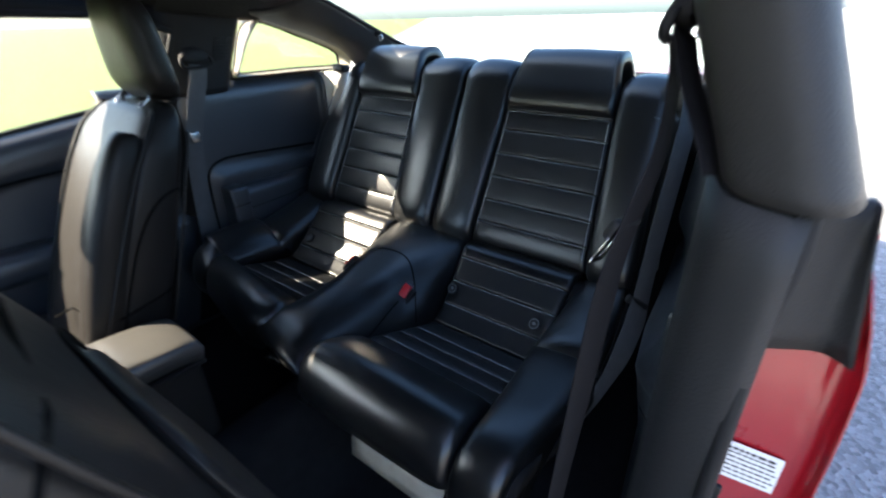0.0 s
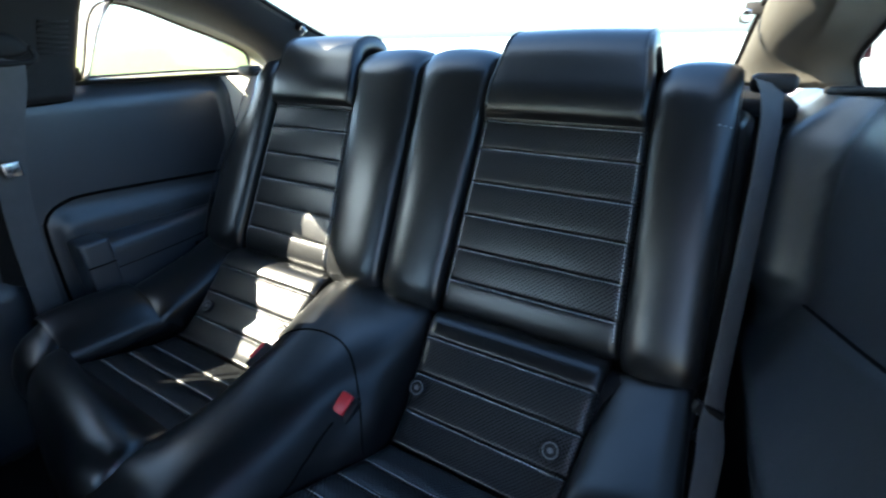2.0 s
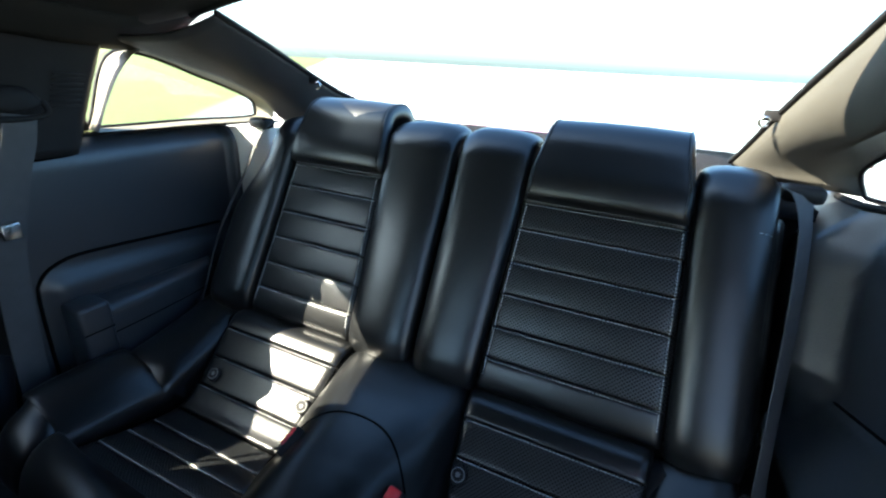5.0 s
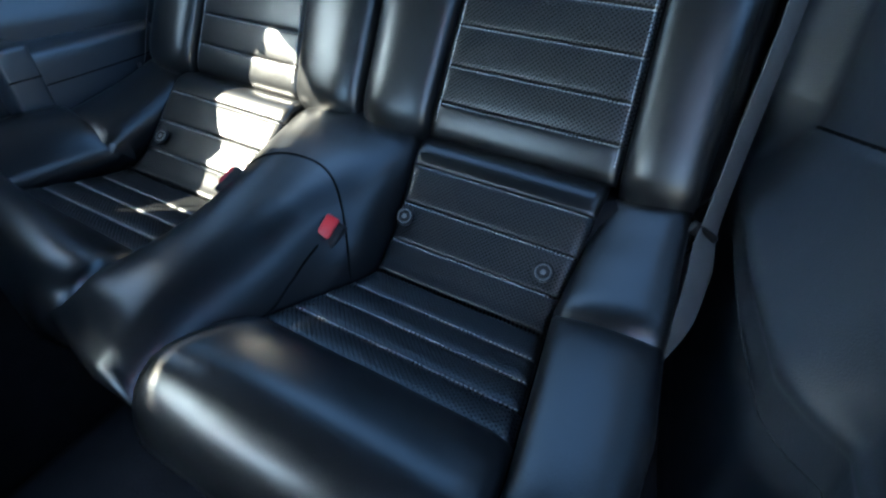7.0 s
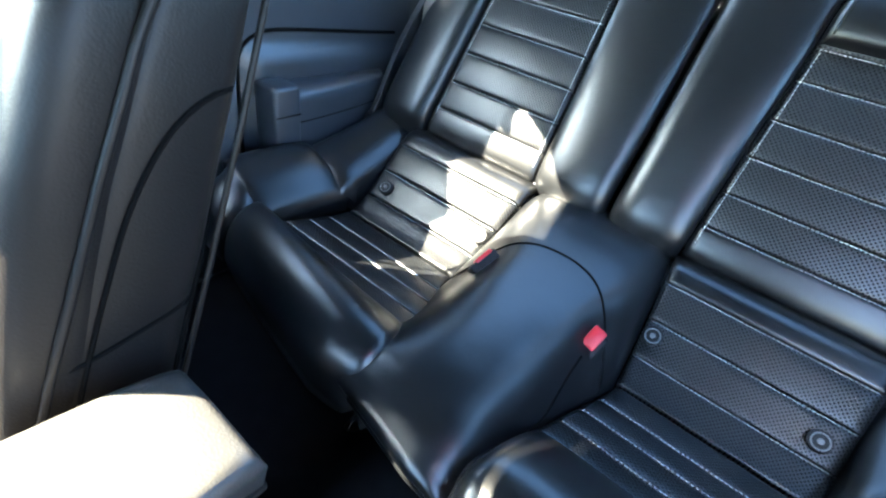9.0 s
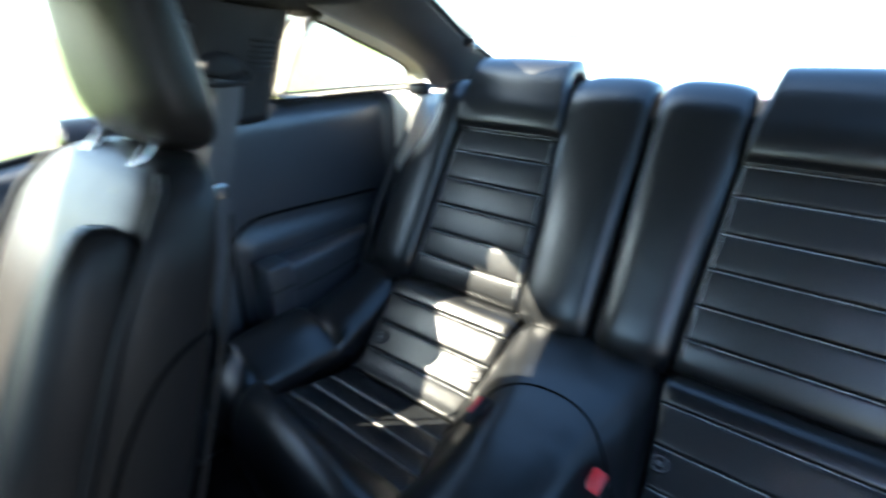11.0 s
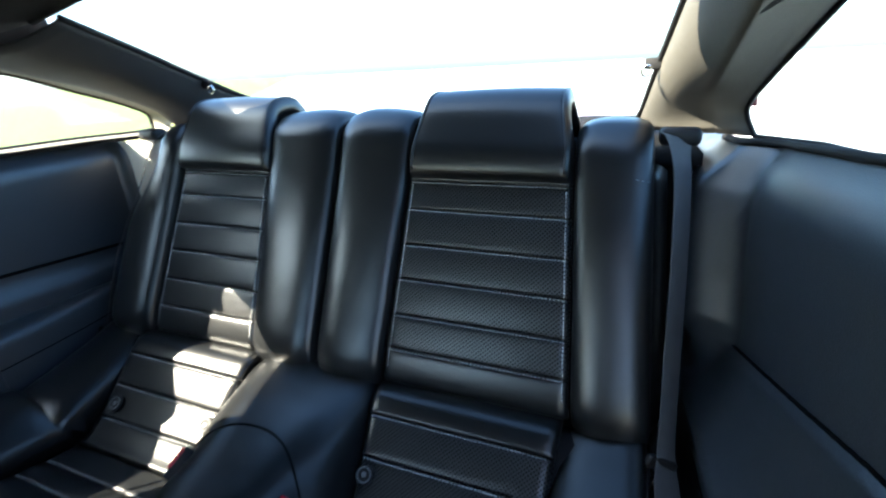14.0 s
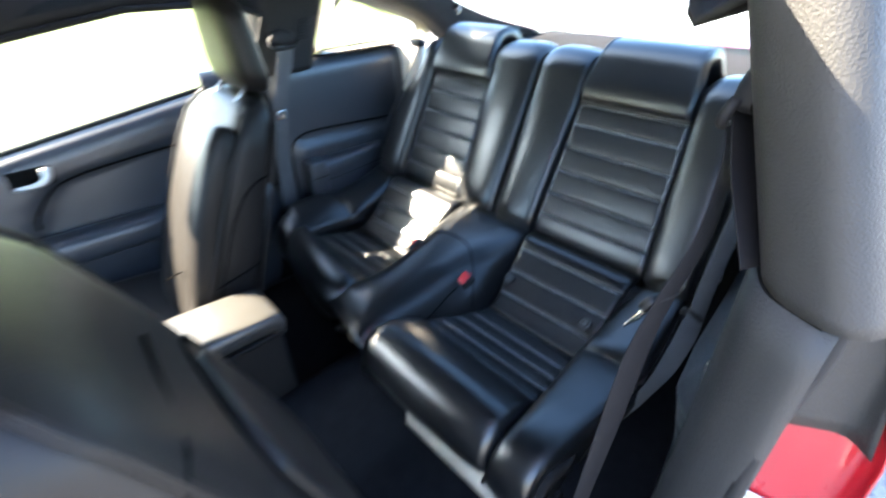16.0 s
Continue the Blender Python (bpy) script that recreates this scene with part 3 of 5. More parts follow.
def quarter_window(side, name):
    if side > 0:
        w = thing(name, (0.70, -0.05, 1.07), "small wedge-shaped rear side window with a dark seal", "window", kind="structure")
        line = [Vector(p) + Vector((0.003, 0, 0)) for p in PILLAR_EDGE] + [Vector((0.722, -0.05, 1.088)), Vector((0.738, -0.520, 1.118)), Vector((0.728, -0.500, 1.17)), Vector((0.704, -0.430, 1.285))]
        part("seal", tube(line + [line[0]], 0.0045, 6), RUBBER, w, "black rubber seal")
        m = len(line)
        pane = part("pane", (line + [p + Vector((0.004, 0, 0)) for p in line], [tuple(range(m)), tuple(range(2 * m - 1, m - 1, -1))] + [(k, (k + 1) % m, m + (k + 1) % m, m + k) for k in range(m)]), GLASS, w, smooth=False)
        pane.visible_shadow = False
        return w
    QW = QWS[side]
    w = thing(name, (side * 0.69, -0.05, 1.07), "small wedge-shaped rear side window with a dark seal", "window", kind="structure")
    inner = spline([(y, z) for y, z in QW] + [QW[0]], 56)
    # rounded corners come from the line; outer ring sits on the glass
    ring_in = []
    for y, z in inner:
        top = ease((z - 1.085 + 0.10 * (y + 0.29)) / 0.06) * ease((y + 0.27) / 0.06)
        base = 0.664 + (0.040 * ease((-0.14 - y) / 0.14) if side > 0 else 0.0)
        ring_in.append(Vector((base - 0.046 * top * (1.0 if side < 0 else ease((y + 0.30) / 0.16)) + 0.028 * top * ease((y - 0.02) / 0.16), y, z + (0.012 if side < 0 else -0.016) * top)))
    mid = Vector((0.0, np.mean([q[0] for q in QW]), np.mean([q[1] for q in QW])))
    ring_out = []
    for p in ring_in:
        q = Vector((0.715 - (0.10 * (p.z - 1.07) if side > 0 else 0.0), mid.y + (p.y - mid.y) * 0.965, mid.z + (p.z - mid.z) * 0.94))
        ring_out.append(q)
    n = len(ring_in)
    verts = ring_in + [a.lerp(b, 0.5) + Vector((0.0, 0, 0)) for a, b in zip(ring_in, ring_out)] + ring_out
    faces = []
    for r in range(2):
        for k in range(n - 1):
            a = r * n + k
            faces.append((a, a + 1, a + 1 + n, a + n))
    part("reveal", mirrored((verts, faces), side), REVEAL, w, "grey window surround, coloured paler for daylight")
    part("seal", mirrored(tube([p + Vector((0.002, 0, 0)) for p in ring_out], 0.005, 6), side), RUBBER, w, "black rubber seal")
    outer = [Vector((p.x, mid.y + (p.y - mid.y) * 1.04, mid.z + (p.z - mid.z) * 1.04)) for p in ring_out]
    outer = [Vector((p.x + 0.003, p.y, p.z)) for p in outer]
    pane_v = outer[:-1] + [Vector((p.x + 0.004, p.y, p.z)) for p in outer[:-1]]
    m = n - 1
    pane_f = [tuple(range(m)), tuple(range(2 * m - 1, m - 1, -1))] + [(k, (k + 1) % m, m + (k + 1) % m, m + k) for k in range(m)]
    # Added block that stops a sun leak at the window's lower corner.
    part("sun_leak_block", mirrored(block((0.706, -0.304, 1.080), (0.714, -0.272, 1.108), 0.002, 1), side), RUBBER, w)
    pane = part("pane", mirrored((pane_v, pane_f), side), GLASS, w, smooth=False)
    pane.visible_shadow = False
    return w


quarter_window(-1, "window_1")
quarter_window(1, "window_2")


# ---- side walls of the rear cabin ----
def bump(t, a, b, soft):
    """1 between a and b, falling to 0 over soft at both ends."""
    def s(x):
        x = max(0.0, min(1.0, x))
        return x * x * (3 - 2 * x)
    return s((t - a) / soft) * s((b - t) / soft)


def belt(y, side=-1):
    if side > 0:
        return float(np.interp(y, [-0.56, -0.36, 0.22, 0.45], [1.124, 1.114, 1.058, 1.050]))
    return 1.074 - 0.03 * (y - (-0.3)) * 0.6


def groove(y):
    return float(np.interp(y, [-0.47, -0.36, -0.25, -0.14, -0.03], [0.908, 0.886, 0.854, 0.824, 0.794]))


def arm_edge(y):
    return float(np.interp(y, [-0.485, -0.462, -0.43, -0.31, -0.10, 0.06], [0.712, 0.682, 0.660, 0.642, 0.626, 0.612]))


def near_panel(y, z):
    """Driver side: a flat inset above the groove, a sloping shoulder below it and the armrest's upright face."""
    wall = 0.672 + 0.044 * min(1.0, max(0.0, (-0.03 - y) / 0.38))
    g, e, low = groove(y), arm_edge(y), 0.715
    lip = 0.011 * ease((-0.035 - y) / 0.03)
    if z >= g:
        return wall
    if z >= g - 0.010:
        return wall - lip * ease((g - z) / 0.010)
    if z >= low:
        v = (g - 0.010 - z) / (g - 0.010 - low)
        return (wall - lip) + (e - wall + lip) * (0.35 * v + 0.65 * v ** 2.2)
    return e - 0.004 * math.sin(math.pi * min(1.0, (low - z) / 0.03)) + 0.022 * ease((low - z) / 0.16)


def quarter_trim(side):
    label = "black moulded rear side panel with an armrest ledge, beside the rear seat"
    t = thing("quarter_trim", (side * 0.66, -0.15, 0.4), label, "side panel", "rear side panels", "structure")
    rows = []
    for z in [0.30, 0.36, 0.42, 0.46] + list(np.linspace(0.48, 1.02, 46 if side < 0 else 130)) + [1.035, 1.048, 1.060, 1.068, 1.074]:
        row = []
        for y in sorted(list(np.linspace(-0.66 if side < 0 else -0.56, 0.20, 74)) + list(np.linspace(0.013, 0.079, 11)) + [0.30, 0.45]):
            top = belt(y, side)
            zz = 0.30 + (z - 0.30) * (top - 0.30) / 0.774
            if side > 0:
                x = near_panel(y, zz)
                x -= 0.066 * ease((y - 0.020 + 0.42 * min(0.20, max(0, 1.03 - zz))) / 0.060) * (1 - 0.35 * ease((zz - 1.00) / 0.07)) * ease((zz - 0.70) / 0.12)
            else:
                # the rear end swells in towards the seat, the armrest zone below too
                x = 0.668 - 0.106 * ease((y - 0.012) / 0.058)
                x -= 0.020 * (1 - ease((zz - 0.770 + 0.06 * (y + 0.05)) / 0.04)) * ease((y + 0.45) / 0.04)
                x += 0.030 * ease((-0.46 - y) / 0.06)
            # roll out to the window sill
            roll = 0.05 if side < 0 else 0.10
            x += 0.035 * max(0.0, (zz - (top - roll)) / roll) ** 2 * (1.0 if side > 0 else 1 - ease((y - 0.02) / 0.04))
            row.append((x, y, zz))
        rows.append(row)
    if side > 0:
        part("panel", sheet(rows, 0.01, (1, 0, 0)), VINYL, t)
    else:
        k = next(i for i, p in enumerate(rows[0]) if p[1] > 0.030)
        part("panel", mirrored(sheet([r[:k + 1] for r in rows], 0.01, (1, 0, 0)), side), VINYL, t)
        part("end_cover", mirrored(sheet([r[k:] for r in rows], 0.01, (1, 0, 0)), side), SUNLIT_TRIM, t, "rear end of the panel, painted pale for sunlight")
    # armrest ledge
    def arm(u, v):
        y = -0.425 + 0.33 * u
        z0, z1 = 0.60 - 0.02 * u, 0.760 - 0.010 * u
        z = z0 + (z1 - z0) * v
        return Vector((0.640, y, z)), Vector((-1, 0, 0))
    if side < 0:
        g, uv = pad(arm, 0.33, 0.16, 0.056, 26, 12, 16, 9, 0.02, extra=lambda u, v: -0.034 * u * u)
        part("armrest", mirrored(g, side), VINYL, t)
        part("armrest_cap", mirrored(block((0.580, -0.432, 0.590), (0.646, -0.372, 0.768), 0.008, 3), side), VINYL, t, "moulded front end of the armrest")
        part("cap_line", mirrored(tube([(0.5795, -0.430, 0.712), (0.5795, -0.374, 0.712)], 0.0014, 6), side), SEAM, t)
        part("seam", mirrored(tube([(0.5845 + 0.034 * ((y + 0.425) / 0.33) ** 2, y, 0.692) for y in np.linspace(-0.415, -0.12, 10)], 0.0016, 6), side), SEAM, t)
    if side < 0:
        part("seam", mirrored(tube(spline([(0.667, -0.03, 0.824), (0.667, -0.12, 0.830), (0.667, -0.34, 0.846), (0.667, -0.40, 0.842), (0.667, -0.436, 0.822), (0.667, -0.450, 0.78), (0.667, -0.455, 0.60), (0.667, -0.455, 0.45)], 40), 0.0038, 8), side), SEAM, t, "dark panel groove")
    else:
        part("seam", tube([(near_panel(y, groove(y)) - 0.001, y, groove(y) - 0.001) for y in np.linspace(-0.045, -0.53, 34)], 0.0026, 6), SEAM, t, "dark panel groove")
        part("carpet_edge", tube([(near_panel(y, 0.632) - 0.0005, y, 0.632) for y in np.linspace(-0.10, -0.54, 24)], 0.0011, 6), PILLAR, t, "thin light edge of the carpet")
    def sill_x(y):
        return 0.704 if side < 0 else near_panel(y, belt(y, 1)) + 0.030 - 0.043 * ease((y - 0.02) / 0.06)
    part("belt_seal", mirrored(tube([(sill_x(y), y, belt(y, side) + 0.001) for y in np.linspace(-0.34 if side < 0 else -0.53, 0.20, 24)], 0.006, 6), side), RUBBER, t, "black window sill seal")
    return t


for s in (-1, 1):
    quarter_trim(s)
clip = solo("trim_clip", block((-0.604, 0.052, 1.022), (-0.584, 0.068, 1.042), 0.003), PLASTIC, "small dark square clip on the rear side trim", "clip")

# ---- door pillars ----
def joint_rise(y):
    """How far the joint of the driver side pillar covers climbs towards its rear edge."""
    return 0.026 * ease((y + 0.69) / 0.13)


def pillar(side, dx, dy):
    t = thing("door_pillar", (side * 0.70, -0.45, 0.35), "charcoal plastic door pillar trim with belt guide slot", "pillar trim", "door pillars", "structure")
    # plan of the cover by height: rear inner, front inner, outer front
    rows = []
    for k in range(21):
        v = k / 20
        z = 1.045 + 0.31 * v
        lean = 0.05 * v
        xin = 0.672 - 0.075 * v ** 1.5
        if side < 0:
            plan = [(0.715 - 0.06 * v, -0.285 + 0.085 * v), (xin + 0.006, -0.300 + 0.09 * v), (xin, -0.335 + lean), (xin, -0.42 + lean), (xin + 0.012, -0.462 + lean * 0.9), (xin + 0.05, -0.485 + lean * 0.9), (0.765 - 0.075 * v, -0.490 + lean * 0.9), (0.80 - 0.10 * v, -0.475 + lean * 0.9), (0.81 - 0.10 * v, -0.44 + lean)]
        else:
            z = 1.100 + 0.27 * v
            w = (z - 1.106) / 0.133
            plan = [(0.760 - 0.035 * w, -0.515), (0.724 - 0.045 * w, -0.528), (0.714 - 0.048 * w, -0.552), (0.723 - 0.046 * w, -0.615), (0.744 - 0.045 * w, -0.668), (0.793 - 0.047 * w, -0.692), (0.815 - 0.050 * w, -0.681), (0.823 - 0.052 * w, -0.650), (0.815 - 0.052 * w, -0.609)]
        pts = spline(plan, 26)
        rows.append([(p[0] + dx, p[1] + dy, z + (joint_rise(p[1]) * (1 - v) if side > 0 else 0)) for p in pts])
    part("upper_cover", mirrored(sheet(rows, 0.004), side), DRIVER_PILLAR if side > 0 else PLASTIC, t)
    rows = []
    for k in range(15):
        v = k / 14
        z = 0.33 + 0.712 * v
        w = (1 - v) ** 2
        if side > 0:
            z = 0.30 + 0.796 * v
            b = 1 - v
            plan = [(0.735, -0.53), (0.7155, -0.548), (0.722 - 0.004 * b, -0.615 - 0.01 * b), (0.742 - 0.008 * b, -0.666 - 0.015 * b), (0.790, -0.688 - 0.02 * b), (0.797, -0.680 - 0.01 * b), (0.794, -0.64)]
            rows.append([(p[0], p[1], z + joint_rise(p[1]) * v ** 3) for p in spline(plan, 22)])
            continue
        plan = [(0.690, -0.30 - 0.04 * w), (0.672 + 0.004, -0.40 - 0.06 * w), (0.678, -0.455 - 0.10 * w), (0.70, -0.492 - 0.13 * w), (0.735, -0.505 - 0.14 * w), (0.757, -0.498 - 0.14 * w), (0.765, -0.46 - 0.13 * w)]
        rows.append([(p[0] + dx, p[1] + dy, z) for p in spline(plan, 22)])
    part("lower_cover", mirrored(sheet(rows, 0.004), side), DRIVER_PILLAR if side > 0 else CONSOLE, t, "smooth lower pillar cover")
    if side < 0:
        part("joint", mirrored(tube([(x, y, 1.043) for x, y in spline([(0.676, -0.318), (0.671, -0.418), (0.700, -0.506), (0.77, -0.518)], 20)], 0.003, 6), side), SEAM, t)
    else:
        line = spline([(0.716, -0.55), (0.7215, -0.615), (0.742, -0.668), (0.790, -0.691)], 24)
        part("joint", tube([(x, y, 1.098 + joint_rise(y)) for x, y in line], 0.0022, 6), SEAM, t)
        # Highlight on the cover's edge, put in as a silver line along its rear part.
        part("lip_highlight", tube([(x - 0.0012, y - 0.0005, 1.0945 + joint_rise(y)) for x, y in line[:15]], 0.0012, 6), SILVER, t, "thin silver line for the highlight on the lower cover")
    # louvres beside the guide
    for k in range(7 if side < 0 else 0):
        z = 1.135 + 0.0095 * k
        xin = 0.672 - 0.075 * ((z - 1.045) / 0.255) ** 1.5 + dx
        y0 = -0.355 + 0.05 * (z - 1.045) / 0.255 + dy
        part("louvre", mirrored(block((xin - 0.004, y0, z), (xin + 0.004, y0 + 0.052, z + 0.0045), 0.001, 1), side), PLASTIC, t)
    return t


pillar(-1, 0.0, -0.018)
pillar(1, 0.0, 0.0)


def belt_guide(c, side, label):
    """The turning loop on the pillar that a front belt runs through: a domed cover over a slotted loop."""
    c = Vector(c)
    g = thing("belt_guide", c, label, "belt guide", "belt guides")
    verts, faces, m = [], [], 22
    rings = [(1.0, 0.0), (1.0, 0.45), (0.86, 0.85), (0.5, 1.0)]
    for r, h in rings:
        for k in range(m):
            a = 2 * math.pi * k / m
            y, z = 0.042 * math.cos(a), (0.030 if math.sin(a) > 0 else 0.014) * math.sin(a)
            verts.append(c + Vector((-side * 0.020 * h, y * r, z * r)))
    for q in range(len(rings) - 1):
        for k in range(m):
            a, b = q * m + k, q * m + (k + 1) % m
            faces.append((a, b, b + m, a + m))
    faces.append(tuple(range(len(verts) - m, len(verts))))
    part("cover", (verts, faces), RUBBER, g, "domed black cover")
    loop = [(c.x - side * 0.012, c.y - 0.040, c.z + 0.004), (c.x - side * 0.018, c.y - 0.044, c.z - 0.012), (c.x - side * 0.019, c.y - 0.030, c.z - 0.022), (c.x - side * 0.019, c.y + 0.030, c.z - 0.022), (c.x - side * 0.018, c.y + 0.044, c.z - 0.012), (c.x - side * 0.012, c.y + 0.040, c.z + 0.004)]
    part("loop", tube(spline(loop, 24), 0.0055, 8), RUBBER, g, "black loop")
    return g


belt_guide((-0.645, -0.415, 1.146), -1, "black belt guide on the passenger door pillar")
belt_guide((0.676, -0.582, 1.235), 1, "black belt guide on the open driver side pillar")


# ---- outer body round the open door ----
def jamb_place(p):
    """The driver side jamb, scaled towards the camera to fit its view: further forward and nearer the cabin than its
    mirror image.
    """
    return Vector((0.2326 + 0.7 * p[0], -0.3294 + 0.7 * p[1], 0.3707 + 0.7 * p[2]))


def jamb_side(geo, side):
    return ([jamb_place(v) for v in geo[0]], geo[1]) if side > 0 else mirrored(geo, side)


def body_side(side):
    t = thing("body_side", (side * 0.85, 0.1, 0.2), "glossy red car body side with a dark door jamb", "car body", "body sides", "structure")
    rows = []
    for z in np.linspace(0.26 if side < 0 else -0.10, 0.95, 16):
        v = (max(z, 0.26) - 0.26) / 0.77
        bulge = 0.93 - 0.10 * (v - 0.45) ** 2 - 0.09 * max(0, v - 0.72) ** 1.3 * 2.2
        rows.append([(bulge - 0.015 * abs(u) , -0.43 + 1.9 * u, z) for u in np.linspace(0, 1, 12)])
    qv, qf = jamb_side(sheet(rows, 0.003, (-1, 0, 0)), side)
    if side > 0:
        qv = [v - Vector((0, 0, 0.16 * ease((v.y + 0.56) / 0.22) * ease((v.z - 0.7) / 0.3))) for v in qv]
    part("quarter_panel", (qv, qf), RED_PAINT, t)
    jamb = []
    for z in np.linspace(0.20 if side < 0 else -0.10, 1.0, 14):
        v = (max(z, 0.26) - 0.26) / 0.77
        bulge = 0.93 - 0.10 * (v - 0.45) ** 2 - 0.09 * max(0, v - 0.72) ** 1.3 * 2.2
        jamb.append([(p[0], p[1], z) for p in spline([(0.775, -0.47), (0.80, -0.446), (0.85, -0.424), (0.885, -0.412), (bulge - 0.02, -0.404), (bulge - 0.006, -0.415), (bulge, -0.43)], 16)])
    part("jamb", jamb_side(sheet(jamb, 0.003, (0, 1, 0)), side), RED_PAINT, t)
    top = []
    for z in np.linspace(0.83, 1.04, 8):
        v = (z - 0.83) / 0.21
        top.append([(p[0], p[1], z) for p in spline([(0.775, -0.478), (0.82, -0.450), (0.865, -0.424), (0.885 - 0.02 * v, -0.428), (0.905 - 0.035 * v, -0.445)], 12)])
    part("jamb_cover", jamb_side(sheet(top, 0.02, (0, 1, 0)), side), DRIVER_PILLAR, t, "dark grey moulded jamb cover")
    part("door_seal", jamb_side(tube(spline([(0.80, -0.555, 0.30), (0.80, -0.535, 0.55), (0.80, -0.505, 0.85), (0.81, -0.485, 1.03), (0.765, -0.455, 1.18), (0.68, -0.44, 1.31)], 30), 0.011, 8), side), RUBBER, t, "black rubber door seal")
    part("sill", mirrored(block((0.70, -1.95, 0.24), (0.90, -0.42, 0.34), 0.02, 3), side), RUBBER, t, "black sill plate")
    drop = 0.0 if side > 0 else 0.06
    part("roof_rail", mirrored(tube(spline([(0.69, -1.75, 1.40 - drop), (0.69, -1.2, 1.45 - drop), (0.70, -0.6, 1.430 - drop), (0.71, -0.25, 1.375 - drop * 0.6)], 24), 0.028, 8), side), RED_PAINT, t)
    skin = [[(Vector(RAILS[side][k]).lerp(Vector([float(np.interp(k / 40, np.linspace(0, 1, 17), EDGES[side][:, a])) for a in range(3)]), u) + Vector((0.0, 0.0, 0.018))) for u in np.linspace(0.12, 0.94, 6)] for k in range(6, 41, 2)]
    if side > 0:
        skin = [[Vector(PILLAR_EDGE[k]).lerp(Vector(EDGES[1][k // 2 + 1]), u) + Vector((0.012 * (1 - u), 0, 0.022)) for u in np.linspace(0, 0.62, 6)] for k in range(6, 29, 2)]
    part("roof_pillar_skin", mirrored(sheet(skin, 0.004, (0.3, 0.0, 0.95)), side), RED_PAINT, t)
    # Added filler, black so that no red light bounces into the cabin.
    ledge = 0.930 if side < 0 else 0.862
    part("ledge_filler", mirrored(sheet([[(0.72 + (0.19 if side < 0 else 0.15) * u, (0.14 if side > 0 else -0.24) + (1.26 if side < 0 else 0.50) * v, ledge - 0.02 * u * u) for u in np.linspace(0, 1, 6)] for v in np.linspace(0, 1, 6)], 0.004, (0, 0, -1)), side), PLASTIC, t, "added black filler below the side window, against red bounce")
    return t


for s in (-1, 1):
    body_side(s)
solo("boot_lid", sheet([[(x, y, 1.015 - 0.02 * (y - 0.95) - 0.03 * (x / 0.6) ** 4) for x in np.linspace(-0.6, 0.6, 9)] for y in np.linspace(0.92, 1.42, 6)], 0.004, (0, 0, -1)), RED_PAINT, "glossy red boot lid behind the rear window", "boot lid", "structure")


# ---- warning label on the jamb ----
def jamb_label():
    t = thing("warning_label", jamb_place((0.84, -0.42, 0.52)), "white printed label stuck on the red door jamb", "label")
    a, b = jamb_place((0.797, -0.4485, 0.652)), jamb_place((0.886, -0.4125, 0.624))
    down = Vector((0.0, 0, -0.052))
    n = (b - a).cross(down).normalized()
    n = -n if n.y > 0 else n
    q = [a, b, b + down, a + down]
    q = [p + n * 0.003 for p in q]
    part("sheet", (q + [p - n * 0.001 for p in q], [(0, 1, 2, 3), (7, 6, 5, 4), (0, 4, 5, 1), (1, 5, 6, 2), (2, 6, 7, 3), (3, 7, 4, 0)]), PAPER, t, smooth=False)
    random.seed(4)
    for k in range(7):
        v = 0.10 + 0.125 * k
        u = 0.06
        while u < 0.90:
            w = random.uniform(0.05, 0.13)
            p = q[0].lerp(q[1], u) + down * v
            r = q[0].lerp(q[1], min(0.95, u + w)) + down * v
            h = down * (0.075 if k == 0 else 0.045)
            c = [p + n * 0.0006, r + n * 0.0006, r + h + n * 0.0006, p + h + n * 0.0006]
            part("print_bar", (c, [(0, 1, 2, 3)]), INK, t, smooth=False)
            u += w + 0.025
    return t


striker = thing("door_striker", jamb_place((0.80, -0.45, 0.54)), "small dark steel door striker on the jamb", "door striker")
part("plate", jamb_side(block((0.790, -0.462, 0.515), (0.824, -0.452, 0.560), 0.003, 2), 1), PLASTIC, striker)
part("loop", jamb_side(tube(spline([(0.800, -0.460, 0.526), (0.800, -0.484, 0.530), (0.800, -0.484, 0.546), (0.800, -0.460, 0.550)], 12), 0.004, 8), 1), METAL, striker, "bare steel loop")


